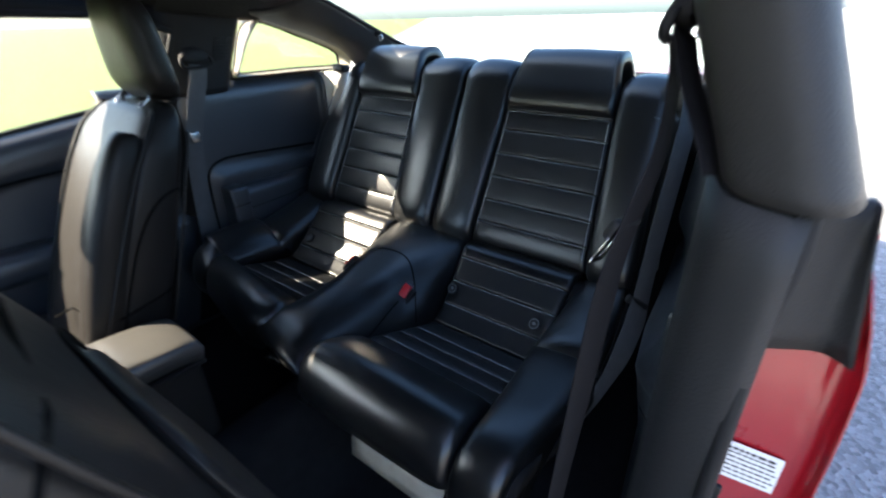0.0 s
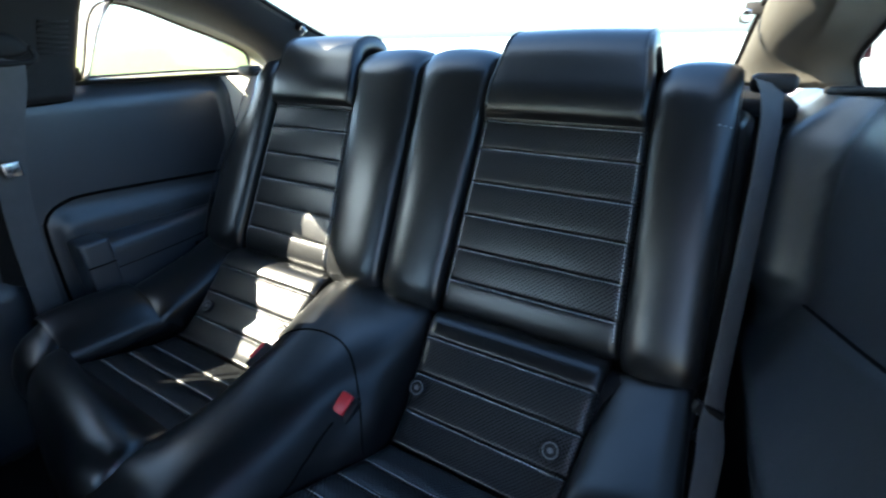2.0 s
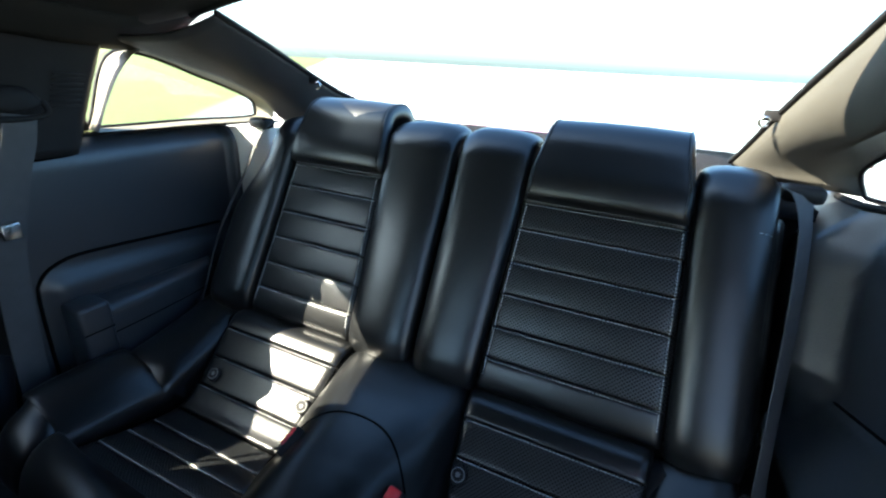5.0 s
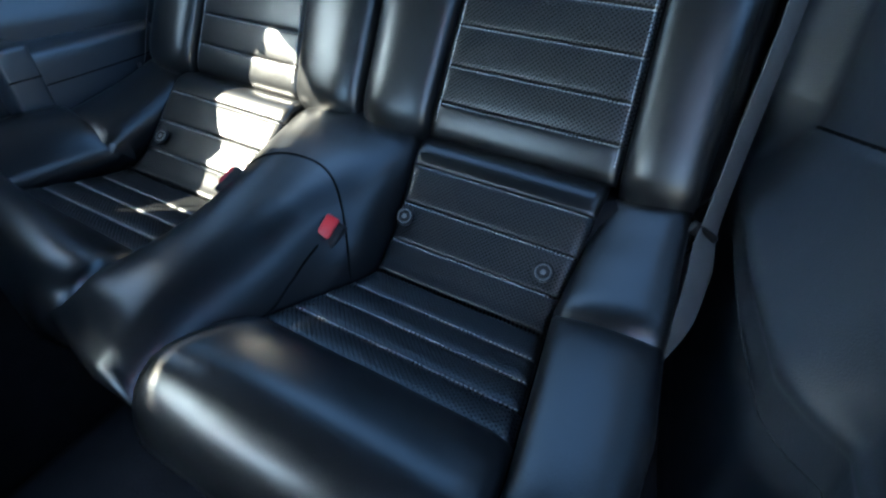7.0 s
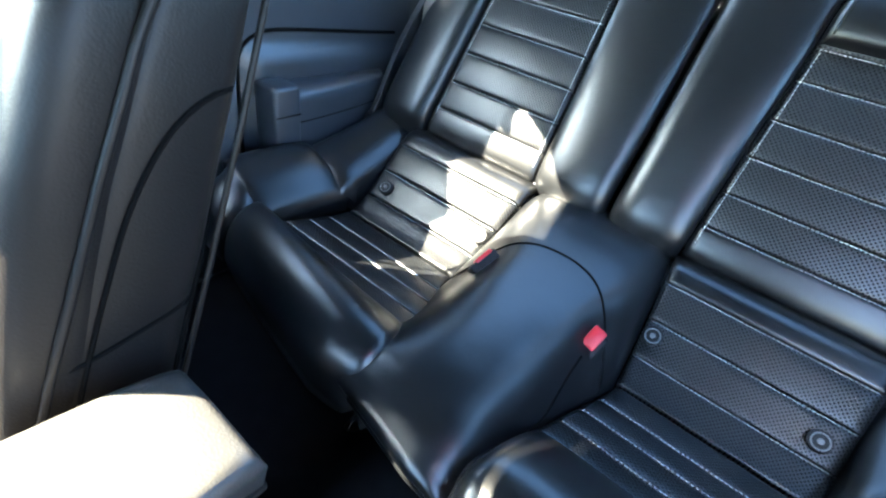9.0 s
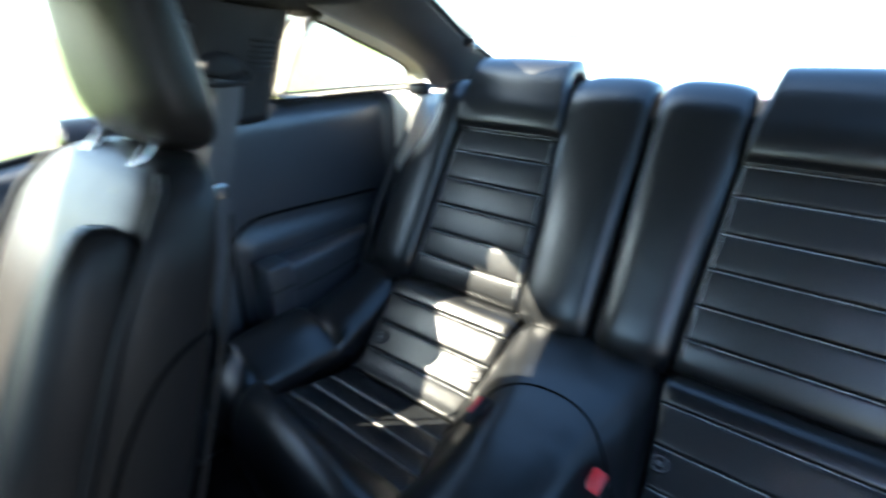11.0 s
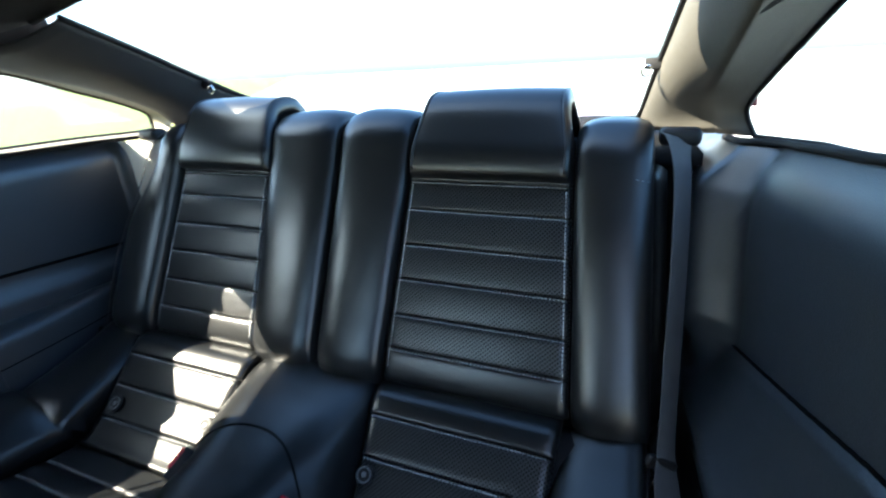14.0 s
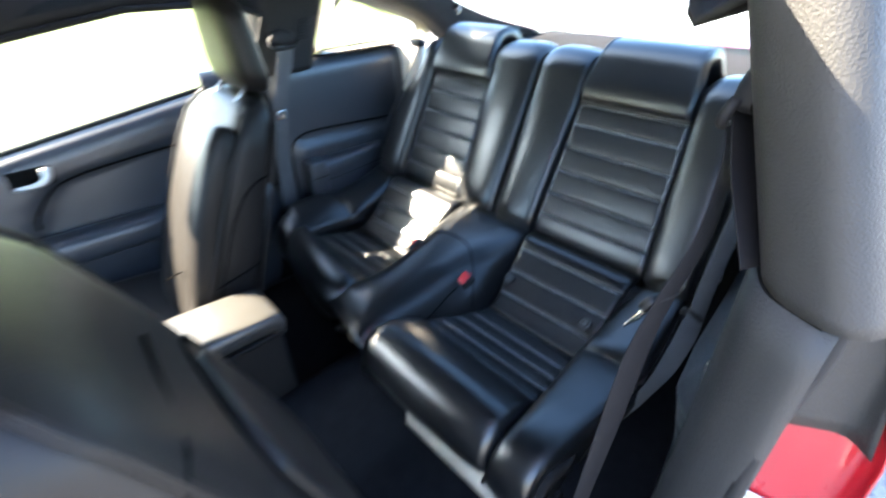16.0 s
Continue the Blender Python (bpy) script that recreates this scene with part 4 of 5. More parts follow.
# ---- passenger door ----
def passenger_door():
    t = thing("door_1", (-0.72, -1.1, 0.3), "closed passenger door with dark moulded inner panel", "car door", kind="structure")
    def sill(y):
        return 1.030 - 0.125 * max(0.0, (-0.66 - y))
    rows = []
    for v in np.linspace(0, 1, 40):
        row = []
        for y in np.linspace(-1.95, -0.515, 46):
            z = 0.32 + (sill(y) - 0.32) * v
            x = 0.712
            line = float(np.interp(y, [-1.95, -1.30, -1.17, -1.146, -1.12, -1.093, -1.033, -0.903, -0.742, -0.515], [0.60, 0.68, 0.76, 0.805, 0.845, 0.868, 0.889, 0.900, 0.906, 0.91]))
            x -= 0.020 * ease((z - line) / 0.012)
            x -= 0.034 * bump(z, 0.15, 0.70 + 0.03 * (y + 1.1), 0.03)
            x += 0.03 * max(0, (v - 0.94) / 0.06) ** 2
            row.append((-x, y, z))
        rows.append(row)
    part("inner_panel", sheet(rows, 0.02, (-1, 0, 0)), VINYL, t)
    part("outer_panel", sheet([[(-(0.93 - 0.10 * ((z - 0.26) / 0.77 - 0.45) ** 2 - 0.09 * max(0, (z - 0.26) / 0.77 - 0.72) ** 1.3 * 2.2), y, z) for y in np.linspace(-1.98, -0.44, 12)] for z in np.linspace(0.26, 0.80, 10)], 0.003, (1, 0, 0)), RED_PAINT, t)
    part("groove", tube(spline([(-0.692, -1.155, 0.780), (-0.692, -1.146, 0.812), (-0.692, -1.093, 0.870), (-0.692, -1.033, 0.891), (-0.692, -0.903, 0.902), (-0.692, -0.742, 0.908), (-0.692, -0.53, 0.912)], 30), 0.0035, 6), SEAM, t)
    arm, uv = pad(lambda u, v: (Vector((-0.690, -1.75 + 1.05 * u, 0.655 + 0.085 * v + 0.03 * (1 - u))), Vector((1, 0, 0))), 1.0, 0.09, 0.055, 24, 8, 10, 4)
    part("armrest", arm, VINYL, t)
    part("handle_cup", block((-0.698, -1.165, 0.888), (-0.688, -1.075, 0.938), 0.006, 2), SEAM, t, "dark handle recess")
    part("handle", tube(spline([(-0.688, -1.156, 0.896), (-0.678, -1.135, 0.897), (-0.674, -1.105, 0.899), (-0.674, -1.088, 0.910), (-0.680, -1.083, 0.934)], 18), lambda q: 0.005 + 0.006 * q, 10), SILVER, t, "bright silver inner door handle")
    # strip over the window, waved to shade the saddle and light the console lid
    corner = [(-0.665, -0.462, 1.180), (-0.655, -0.452, 1.216), (-0.638, -0.57, 1.256), (-0.626, -0.80, 1.262), (-0.625, -1.0, 1.234), (-0.625, -1.19, 1.205), (-0.625, -1.27, 1.240), (-0.626, -1.36, 1.275), (-0.628, -1.48, 1.290), (-0.630, -1.75, 1.15)]
    top_line = []
    for a, c in zip(corner, corner[1:]):
        top_line += [lerp(a, c, k / 5) for k in range(5)]
    top_line.append(corner[-1])
    part("window_frame", sheet([[tuple(p) for p in top_line], [(p[0] - 0.03, p[1] + 0.01, p[2] + 0.03) for p in top_line], [(p[0] + 0.005, p[1] + 0.02, max(p[2] + 0.08, 1.345 if p[1] < -0.7 else 0)) for p in top_line]], 0.006, (-1, 0, 0.3)), RUBBER, t, "black window frame")
    # window opening with glass
    g = [(-0.735, -1.93, 0.82), (-0.735, -0.56, 1.02), (-0.675, -0.470, 1.245), (-0.650, -0.56, 1.285), (-0.640, -1.2, 1.325), (-0.640, -1.55, 1.30)]
    gv = [Vector(p) for p in g]
    pane = part("pane", (gv + [p + Vector((-0.004, 0, 0)) for p in gv], [(0, 1, 2, 3, 4, 5), (11, 10, 9, 8, 7, 6)] + [(k, (k + 1) % 6, 6 + (k + 1) % 6, 6 + k) for k in range(6)]), GLASS, t, smooth=False)
    pane.visible_shadow = False
    part("window_seal", tube([(-0.715, -0.508, 1.02), (-0.690, -0.482, 1.11)] + [(p[0] + 0.004, p[1], p[2]) for p in top_line], 0.008, 8), RUBBER, t, "black window seal")
    part("sill_seal", tube([(-0.735, y, sill(y) + 0.004) for y in np.linspace(-1.93, -0.53, 12)], 0.008, 8), RUBBER, t)
    return t


passenger_door()
ws = thing("windscreen", (0, -1.9, 1.1), "sloping clear front windscreen", "window", kind="structure")
wp = part("pane", sheet([[(x * (1.1 - 0.12 * v), -2.35 + 0.62 * v, 0.93 + 0.40 * v) for x in np.linspace(-0.62, 0.62, 9)] for v in np.linspace(0, 1, 6)], 0.005, (0, -0.5, 0.8)), GLASS, ws)
wp.visible_shadow = False


# ---- rear seats ----
BACK = Profile([(-0.112, 0.664), (-0.138, 0.672), (-0.154, 0.692), (-0.147, 0.724), (-0.110, 0.802), (-0.061, 0.906), (-0.012, 1.010), (0.018, 1.073), (0.031, 1.102), (0.042, 1.122), (0.058, 1.133), (0.085, 1.137), (0.115, 1.132), (0.130, 1.110), (0.138, 1.05), (0.140, 0.98)])
BOLSTER = Profile([(-0.105, 0.668), (-0.134, 0.676), (-0.152, 0.697), (-0.146, 0.728), (-0.110, 0.802), (-0.061, 0.906), (-0.014, 1.006), (0.008, 1.054), (0.020, 1.083), (0.038, 1.101), (0.085, 1.105), (0.112, 1.092), (0.126, 1.06), (0.132, 0.98)])
OUTER = Profile([(-0.105, 0.668), (-0.134, 0.676), (-0.152, 0.697), (-0.146, 0.728), (-0.110, 0.802), (-0.061, 0.906), (-0.016, 1.000), (0.002, 1.040), (0.014, 1.064), (0.030, 1.079), (0.085, 1.081), (0.112, 1.068), (0.126, 1.03), (0.132, 0.98)])


def ins_l(z, side=1):
    return (0.147 if side > 0 else 0.160) - 0.010 * (1.01 - z) / 0.32


def ins_r(z, side=1):
    return (0.433 if side > 0 else 0.404) + 0.028 * (1.01 - z) / 0.32


def out_near(z):
    return 0.541 + 0.032 * max(0.0, (1.08 - z) / 0.4)


def out_far(z):
    return 0.522 + 0.036 * max(0.0, (1.08 - z) / 0.4) - 0.056 * ease((z - 0.88) / 0.16)


def seat_surface(profile, left, right, s0, s1):
    def f(u, v):
        p, n = profile.at(s0 + (s1 - s0) * v)
        xl, xr = left(p.z), right(p.z)
        return Vector((xl + (xr - xl) * u, p.y, p.z)), n
    return f


def rear_seatback(side):
    out_r = out_near if side > 0 else out_far
    where = "sunlight across it" if side < 0 else "in the shade"
    t = thing("rear_seatback", (side * 0.28, -0.05, 0.66), "black leather rear seat back with ribbed centre, " + where, "car seat", "rear seat backs")
    # hard shell behind the padding
    front = [BACK.at(s)[0] - BACK.at(s)[1] * 0.006 for s in np.linspace(BACK.where(0.70), BACK.where(1.08), 14)]
    loop = [(p.y, p.z) for p in front] + [(0.09, 1.075), (0.12, 1.04), (0.10, 0.70), (-0.02, 0.66), (-0.10, 0.66)]
    xs = [0.010, 0.535 if side > 0 else 0.468]
    n = len(loop)
    geo = ([(x, y, z) for x in xs for y, z in loop], [tuple(range(n)), tuple(range(2 * n - 1, n - 1, -1))] + [(k, (k + 1) % n, n + (k + 1) % n, n + k) for k in range(n)])
    part("shell", mirrored(geo, side), CARPET, t, smooth=False)
    # six ribs of the centre
    lines = [0.6835, 0.743, 0.797, 0.853, 0.908, 0.966, 1.010]
    for k in range(6):
        s0, s1 = BACK.where(lines[k]) + 0.0006, BACK.where(lines[k + 1]) - 0.0006
        f = seat_surface(BACK, lambda z: ins_l(z, side) + 0.003, lambda z: ins_r(z, side) - 0.003, s0, s1)
        g, uv = pad(f, 0.28, s1 - s0, 0.0042, 22, 14, 30, 9.0, 0.008, lambda u, v: 0.0007 * math.sin(math.pi * v))
        rib = part("rib", mirrored(g, side), PERFORATED if k not in (0,) else LEATHER, t, uvs=uv)
        row = [f(u, 0.985)[0] + f(u, 0.985)[1] * 0.0034 for u in np.linspace(0.02, 0.98, 12)]
        part("stitching", mirrored(stitches(row), side), THREAD, rib, "grey thread stitching")
    for left in (True, False):
        line = []
        for z in np.linspace(0.715, 1.005, 20):
            p, n = BACK.at(BACK.where(z))
            x = ins_l(z, side) + 0.0115 if left else ins_r(z, side) - 0.0115
            line.append(Vector((x, p.y, p.z)) + n * 0.0048)
        part("stitching", mirrored(stitches(line), side), THREAD, t, "grey thread stitching")
    # strip under the pillow
    f = seat_surface(BACK, lambda z: ins_l(z, side) + 0.003, lambda z: ins_r(z, side) - 0.003, BACK.where(1.0113), BACK.where(1.035))
    g, uv = pad(f, 0.28, 0.025, 0.004, 16, 6, 20, 3, 0.008)
    part("rib", mirrored(g, side), PERFORATED, t, uvs=uv)
    # headrest pillow: a boxy slab with a piped front face
    s0, s1 = BACK.where(1.016), BACK.length
    wl, wr = (0.150, 0.428) if side > 0 else (0.158, 0.408)
    f = seat_surface(BACK, lambda z: wl + 0.016 * bump(z, 1.05, 2, 0.10), lambda z: wr - 0.016 * bump(z, 1.05, 2, 0.10), s0, s1)
    def thick(u, v):
        return 0.019 + 0.007 * math.exp(-((v - 0.12) / 0.12) ** 2) + 0.003 * math.sin(math.pi * u)
    g, uv = pad(f, 0.27, s1 - s0, 0.0, 30, 40, 26, 26, 0.012, thick)
    pillow = part("headrest_pillow", mirrored(g, side), LEATHER, t, uvs=uv)
    for u in (0.035, 0.965):
        pts = [f(u, v)[0] + f(u, v)[1] * (thick(u, v) * dome(u, 26) * dome(v, 26) + 0.0004) for v in np.linspace(0.03, 0.75, 30)]
        part("piping", mirrored(tube(pts, 0.0021, 6), side), LEATHER, pillow, "piped edge seam")
        inner = u + (0.016 if u < 0.5 else -0.016)
        pts = [f(inner, v)[0] + f(inner, v)[1] * (thick(inner, v) * dome(inner, 26) * dome(v, 26) + 0.0002) for v in np.linspace(0.05, 0.62, 30)]
        part("stitching", mirrored(stitches(pts, 0.003, 0.002, 0.0005), side), SEAM, pillow, "fine dark thread stitching")
    # bolsters
    for name, left, right, h, lean in (("inner_bolster", lambda z: 0.004, lambda z: ins_l(z, side) - 0.001, 0.020, 0.0), ("outer_bolster", lambda z: ins_r(z, side) + 0.001, out_r, 0.020, 0.008)):
        profile = BOLSTER if name == "inner_bolster" else OUTER
        s1 = profile.length
        f = seat_surface(profile, left, right, 0.0, s1)
        outer = name == "outer_bolster"
        def crest(u, v, lean=lean, outer=outer):
            if outer:
                return lean * u * (1 - 0.55 * v) + 0.006 * math.sin(math.pi * u ** 0.8)
            return 0.009 * math.sin(math.pi * u ** 0.7) * (1 - 0.5 * v)
        g, uv = pad(f, 0.13, s1, h, 24, 44, 4.2 if outer else 3.8, 26, 0.012, crest)
        part(name, mirrored(g, side), LEATHER, t, uvs=uv)
    if side > 0:
        # short row of stitches near the belt on the outer bolster
        pts = []
        for q in np.linspace(0.50, 0.97, 14):
            sv = (OUTER.where(1.030) - 0.012 * q) / OUTER.length
            p, n = seat_surface(OUTER, lambda z: ins_r(z, side), out_r, 0.0, OUTER.length)(q, sv)
            pts.append(p + n * (0.026 * dome(q, 4.2) + 0.001))
        part("stitching", stitches(pts, 0.004, 0.004, 0.0008), THREAD, t, "short row of grey stitches")
    # side cheek that closes the outer edge
    cheek = []
    for s in np.linspace(0, OUTER.where(1.05), 14):
        p, n = OUTER.at(s)
        x = out_r(p.z)
        cheek.append([(x - 0.004, p.y + n.y * 0.006, p.z + n.z * 0.006), (x + 0.010, p.y - n.y * 0.016, p.z - n.z * 0.016), (x + 0.022, p.y - n.y * 0.05, p.z - n.z * 0.05), (x + 0.024, p.y - n.y * 0.10, p.z - n.z * 0.10)])
    part("side_cheek", mirrored(sheet(cheek, 0.006, (-1, 0, 0)), side), LEATHER, t)
    return t


for s in (1, -1):
    rear_seatback(s)


# the cushion: one moulded bench with two seats and a saddle between them
PAN = Profile([(-0.62, 0.498), (-0.668, 0.502), (-0.697, 0.518), (-0.709, 0.552), (-0.694, 0.600), (-0.662, 0.621), (-0.61, 0.609), (-0.555, 0.588), (-0.45, 0.562), (-0.385, 0.549), (-0.352, 0.552), (-0.328, 0.564), (-0.290, 0.592), (-0.244, 0.636), (-0.208, 0.670), (-0.186, 0.683), (-0.150, 0.682)])


def saddle_w(y, side=1):
    """Half width of the saddle, wider towards the passenger side at its front."""
    if side < 0:
        return float(np.interp(y, [-0.715, -0.675, -0.60, -0.52, -0.43, -0.36, -0.28, -0.20, -0.15], [0.172, 0.166, 0.146, 0.140, 0.156, 0.162, 0.152, 0.140, 0.136]))
    return float(np.interp(y, [-0.715, -0.675, -0.61, -0.56, -0.50, -0.44, -0.37, -0.28, -0.20, -0.15], [0.088, 0.083, 0.094, 0.110, 0.126, 0.143, 0.162, 0.152, 0.140, 0.136]))


def saddle_top(y):
    return float(np.interp(y, [-0.712, -0.705, -0.685, -0.65, -0.59, -0.50, -0.40, -0.33, -0.27, -0.21, -0.165], [0.600, 0.610, 0.622, 0.636, 0.646, 0.656, 0.668, 0.679, 0.688, 0.694, 0.697]))


def pan_z(y):
    k = np.argmin(abs(PAN.p[90:, 0] - y)) + 90
    return float(PAN.p[k, 1])


def saddle_z(x, y):
    w = saddle_w(y, 1 if x >= 0 else -1)
    a = min(1.0, abs(x) / w)
    low = max(0.515, min(pan_z(y), saddle_top(y)) - 0.03)
    flat = float(np.interp(y, [-0.72, -0.60, -0.48, -0.42, -0.34, -0.17], [3.4, 2.5, 2.6, 3.2, 3.4, 5.0]))
    power = float(np.interp(y, [-0.72, -0.60, -0.48, -0.42, -0.3], [0.60, 0.80, 0.72, 0.55, 0.55]))
    dent = 0.030 * math.exp(-((abs(x) - 0.122) / 0.034) ** 2 - ((y + 0.415) / 0.070) ** 2)
    return low + (saddle_top(y) - low) * (1 - a ** flat) ** power - dent * (1 - a ** 6)


def rear_cushion():
    t = thing("rear_seat_cushion", (0, -0.45, 0.40), "black leather rear bench cushion moulded into two ribbed bucket seats", "car seat")
    # base under the leather
    base = []
    for s in np.linspace(0, PAN.length, 40):
        p, n = PAN.at(s)
        base.append([(x, p.y - n.y * 0.012 + (0.035 + 0.20 * min(0.35, max(0.0, -x - 0.15))) * ease((-0.53 - p.y) / 0.14) * ease((-x + 0.10) / 0.15), p.z - n.z * 0.012) for x in np.linspace(-0.575, 0.575, 24)])
    part("base", sheet(base, 0.05, (0, 0.3, -0.9)), CARPET, t)
    # saddle
    across = np.sin(np.linspace(-1, 1, 45) * math.pi / 2)
    def over(u, y):
        return abs(u) * saddle_w(y, 1 if u >= 0 else -1) * (1 if u >= 0 else -1)
    def nose(x, y):
        """The front is set back towards the passenger side."""
        return y + 0.20 * max(0.0, 0.03 - x) * ease((-0.58 - y) / 0.10)
    rows = [[(over(u, -0.712), nose(over(u, -0.712), -0.712) + 0.060 * v, saddle_z(over(u, -0.712), -0.712) - 0.004 - 0.060 * v) for u in across] for v in (1.0, 0.7, 0.4, 0.15, 0.02)]
    for y in list(np.linspace(-0.712, -0.675, 10)) + list(np.linspace(-0.668, -0.150, 44)):
        rows.append([(over(u, y), nose(over(u, y), y), saddle_z(over(u, y), y)) for u in across])
    saddle = part("saddle", sheet(rows, 0.02, (0, 0.2, -0.97)), LEATHER, t)
    arc = [(x, -0.318 - 0.10 * (abs(x) / 0.15) ** 2.2, 0) for x in np.linspace(-0.150, 0.150, 40)]
    part("seam", tube([(x, y, saddle_z(x, y) + 0.0005) for x, y, z in arc], 0.0018, 6), SEAM, saddle)
    for side in (-1, 1):
        pts = spline([(0.104, -0.425), (0.104, -0.455), (0.106, -0.49), (0.108, -0.525), (0.104, -0.560)], 24)
        part("seam", mirrored(tube([(x, y, saddle_z(x, y) + 0.0005) for x, y in pts], 0.0018, 6), side), SEAM, saddle)
        front = [(saddle_w(y) - 0.003, y, saddle_z(saddle_w(y) - 0.003, y) + 0.004) for y in np.linspace(-0.705, -0.56, 22)] if side > 0 else [(saddle_w(y, -1) - 0.006, nose(-saddle_w(y, -1), y), saddle_z(-saddle_w(y, -1) + 0.006, y) + 0.003) for y in np.linspace(-0.700, -0.56, 22)]
        part("piping", mirrored(tube(front, 0.003, 6), side), LEATHER, saddle)
    for side in (1, -1):
        def xl(y):
            return float(np.interp(y, [-0.72, -0.675, -0.61, -0.56, -0.50, -0.44, -0.37, -0.30, -0.172], [0.086, 0.081, 0.092, 0.108, 0.124, 0.141, 0.162, 0.155, 0.136]))
        def xr(y):
            return float(np.interp(y, [-0.75, -0.70, -0.60, -0.56, -0.36, -0.25, -0.172], [0.470, 0.468, 0.466, 0.462, 0.440, 0.446, 0.451]))
        def surf(y0, y1, left=xl, right=xr):
            s0, s1 = PAN.where_y(y0), PAN.where_y(y1)
            return surf_s(s0, s1, left, right), s1 - s0
        def surf_s(s0, s1, left=xl, right=xr):
            def f(u, v):
                p, n = PAN.at(s0 + (s1 - s0) * v)
                a, b = left(p.y), right(p.y)
                return Vector((a + (b - a) * u, p.y, p.z)), n * -1 if n.z < -0.2 and p.z > 0.5 else n
            return f
        def tuck(geo):
            """Sets the front of the passenger seat back towards the door."""
            if side > 0:
                return geo
            return [Vector((v[0], v[1] + (0.035 + 0.20 * min(0.35, max(0.0, abs(v[0]) - 0.15))) * ease((-0.53 - v[1]) / 0.14), v[2])) for v in geo[0]], geo[1]
        # front roll
        s_front = PAN.s[90 + np.argmin(abs(PAN.p[90:, 0] + 0.558))]
        f = surf_s(0.0, s_front)
        g, uv = pad(f, 0.38, s_front, 0.020, 26, 30, 12, 12, 0.02, lambda u, v: 0.010 * math.sin(math.pi * u) * bump(v, 0.15, 1.1, 0.5))
        roll = part("front_roll", tuck(mirrored(g, side)), LEATHER, t, uvs=uv)
        # Added strip: the sunlit patch under the cushion edge is put into its colour.
        if side > 0:
            part("skirt", mirrored(sheet([[(x, -0.700 - 0.008 * v, 0.512 - 0.07 * v) for x in np.linspace(0.22, 0.50, 8)] for v in np.linspace(0, 1, 4)], 0.004, (0, 1, 0)), side), SUN_STRIP, t, "added pale strip for the sunlight under the cushion")
        # seat ribs
        ys = [-0.556, -0.510, -0.463, -0.417, -0.366]
        for k in range(4):
            s0, s1 = PAN.where_y(ys[k]) + 0.001, PAN.where_y(ys[k + 1]) - 0.001
            f = surf_s(s0, s1)
            g, uv = pad(f, 0.30, s1 - s0, 0.0048, 20, 14, 30, 8.0, 0.01, lambda u, v: 0.0014 * math.sin(math.pi * v))
            rib = part("rib", mirrored(g, side), PERFORATED, t, uvs=uv)
            row = [f(u, 0.015)[0] + f(u, 0.015)[1] * 0.0034 for u in np.linspace(0.02, 0.98, 12)]
            part("stitching", mirrored(stitches(row), side), THREAD, rib, "grey thread stitching")
        # ribs of the upright lower part
        sa, sb = PAN.where_y(-0.362), PAN.length
        cuts = [0.0, 0.22, 0.47, 0.72, 1.0]
        for k in range(4):
            s0, s1 = sa + (sb - sa) * cuts[k] + 0.001, sa + (sb - sa) * cuts[k + 1] - 0.001
            f = surf_s(s0, s1)
            g, uv = pad(f, 0.30, s1 - s0, 0.0046, 20, 14, 30, 8.0, 0.01, lambda u, v: 0.0008 * math.sin(math.pi * v))
            rib = part("rib", mirrored(g, side), PERFORATED if k < 3 else LEATHER, t, uvs=uv)
            row = [f(u, 0.985)[0] + f(u, 0.985)[1] * 0.004 for u in np.linspace(0.02, 0.98, 12)]
            part("stitching", mirrored(stitches(row), side), THREAD, rib, "grey thread stitching")
            if k == 1:
                for u in (0.055, 0.87):
                    p, n = f(u, 0.62 if u < 0.5 else 0.45)
                    b = part("anchor_button", mirrored(disc(p + n * 0.009, n, 0.0155, 0.005), side), RUBBER, t, "round black anchor button")
                    side_way = n.cross(Vector((1, 0, 0)))
                    part("button_ring", mirrored(tube([p + n * 0.0138 + (Vector((1, 0, 0)) * math.cos(a) + side_way * math.sin(a)) * 0.0112 for a in np.linspace(0, 2 * math.pi, 24)], 0.0013, 6), side), MID_GREY, b, "grey ring")
                    part("button_screw", mirrored(disc(p + n * 0.0138, n, 0.0042, 0.0016, 12), side), MID_GREY, b, "grey star screw")
        # outer wing and outer seat edge
        def wl(y):
            return xr(y) + 0.002
        def wr(y):
            return float(np.interp(y, [-0.75, -0.5, -0.36, -0.15], [0.560, 0.585, 0.578, 0.568]))
        WING = Profile([(-0.385, 0.600), (-0.365, 0.628), (-0.30, 0.644), (-0.22, 0.664), (-0.150, 0.690)])
        def wing(u, v):
            p, n = WING.at(WING.length * v)
            a, b = wl(p.y), wr(p.y)
            return Vector((a + (b - a) * u, p.y, p.z - 0.030 * (1 - u) ** 2)), n
        g, uv = pad(wing, 0.12, WING.length, 0.016, 14, 18, 3.2, 8, 0.05)
        part("outer_wing", mirrored(g, side), LEATHER, t, uvs=uv)
        OUT = Profile([(-0.62, 0.498), (-0.668, 0.502), (-0.699, 0.520), (-0.708, 0.560), (-0.690, 0.606), (-0.658, 0.622), (-0.60, 0.624), (-0.50, 0.618), (-0.40, 0.616), (-0.372, 0.618)] if side > 0 else [(-0.62, 0.498), (-0.668, 0.502), (-0.699, 0.520), (-0.708, 0.560), (-0.690, 0.612), (-0.650, 0.634), (-0.58, 0.646), (-0.48, 0.650), (-0.40, 0.648), (-0.365, 0.644)])
        def outer(u, v):
            p, n = OUT.at(OUT.length * v)
            a, b = wl(p.y), wr(p.y)
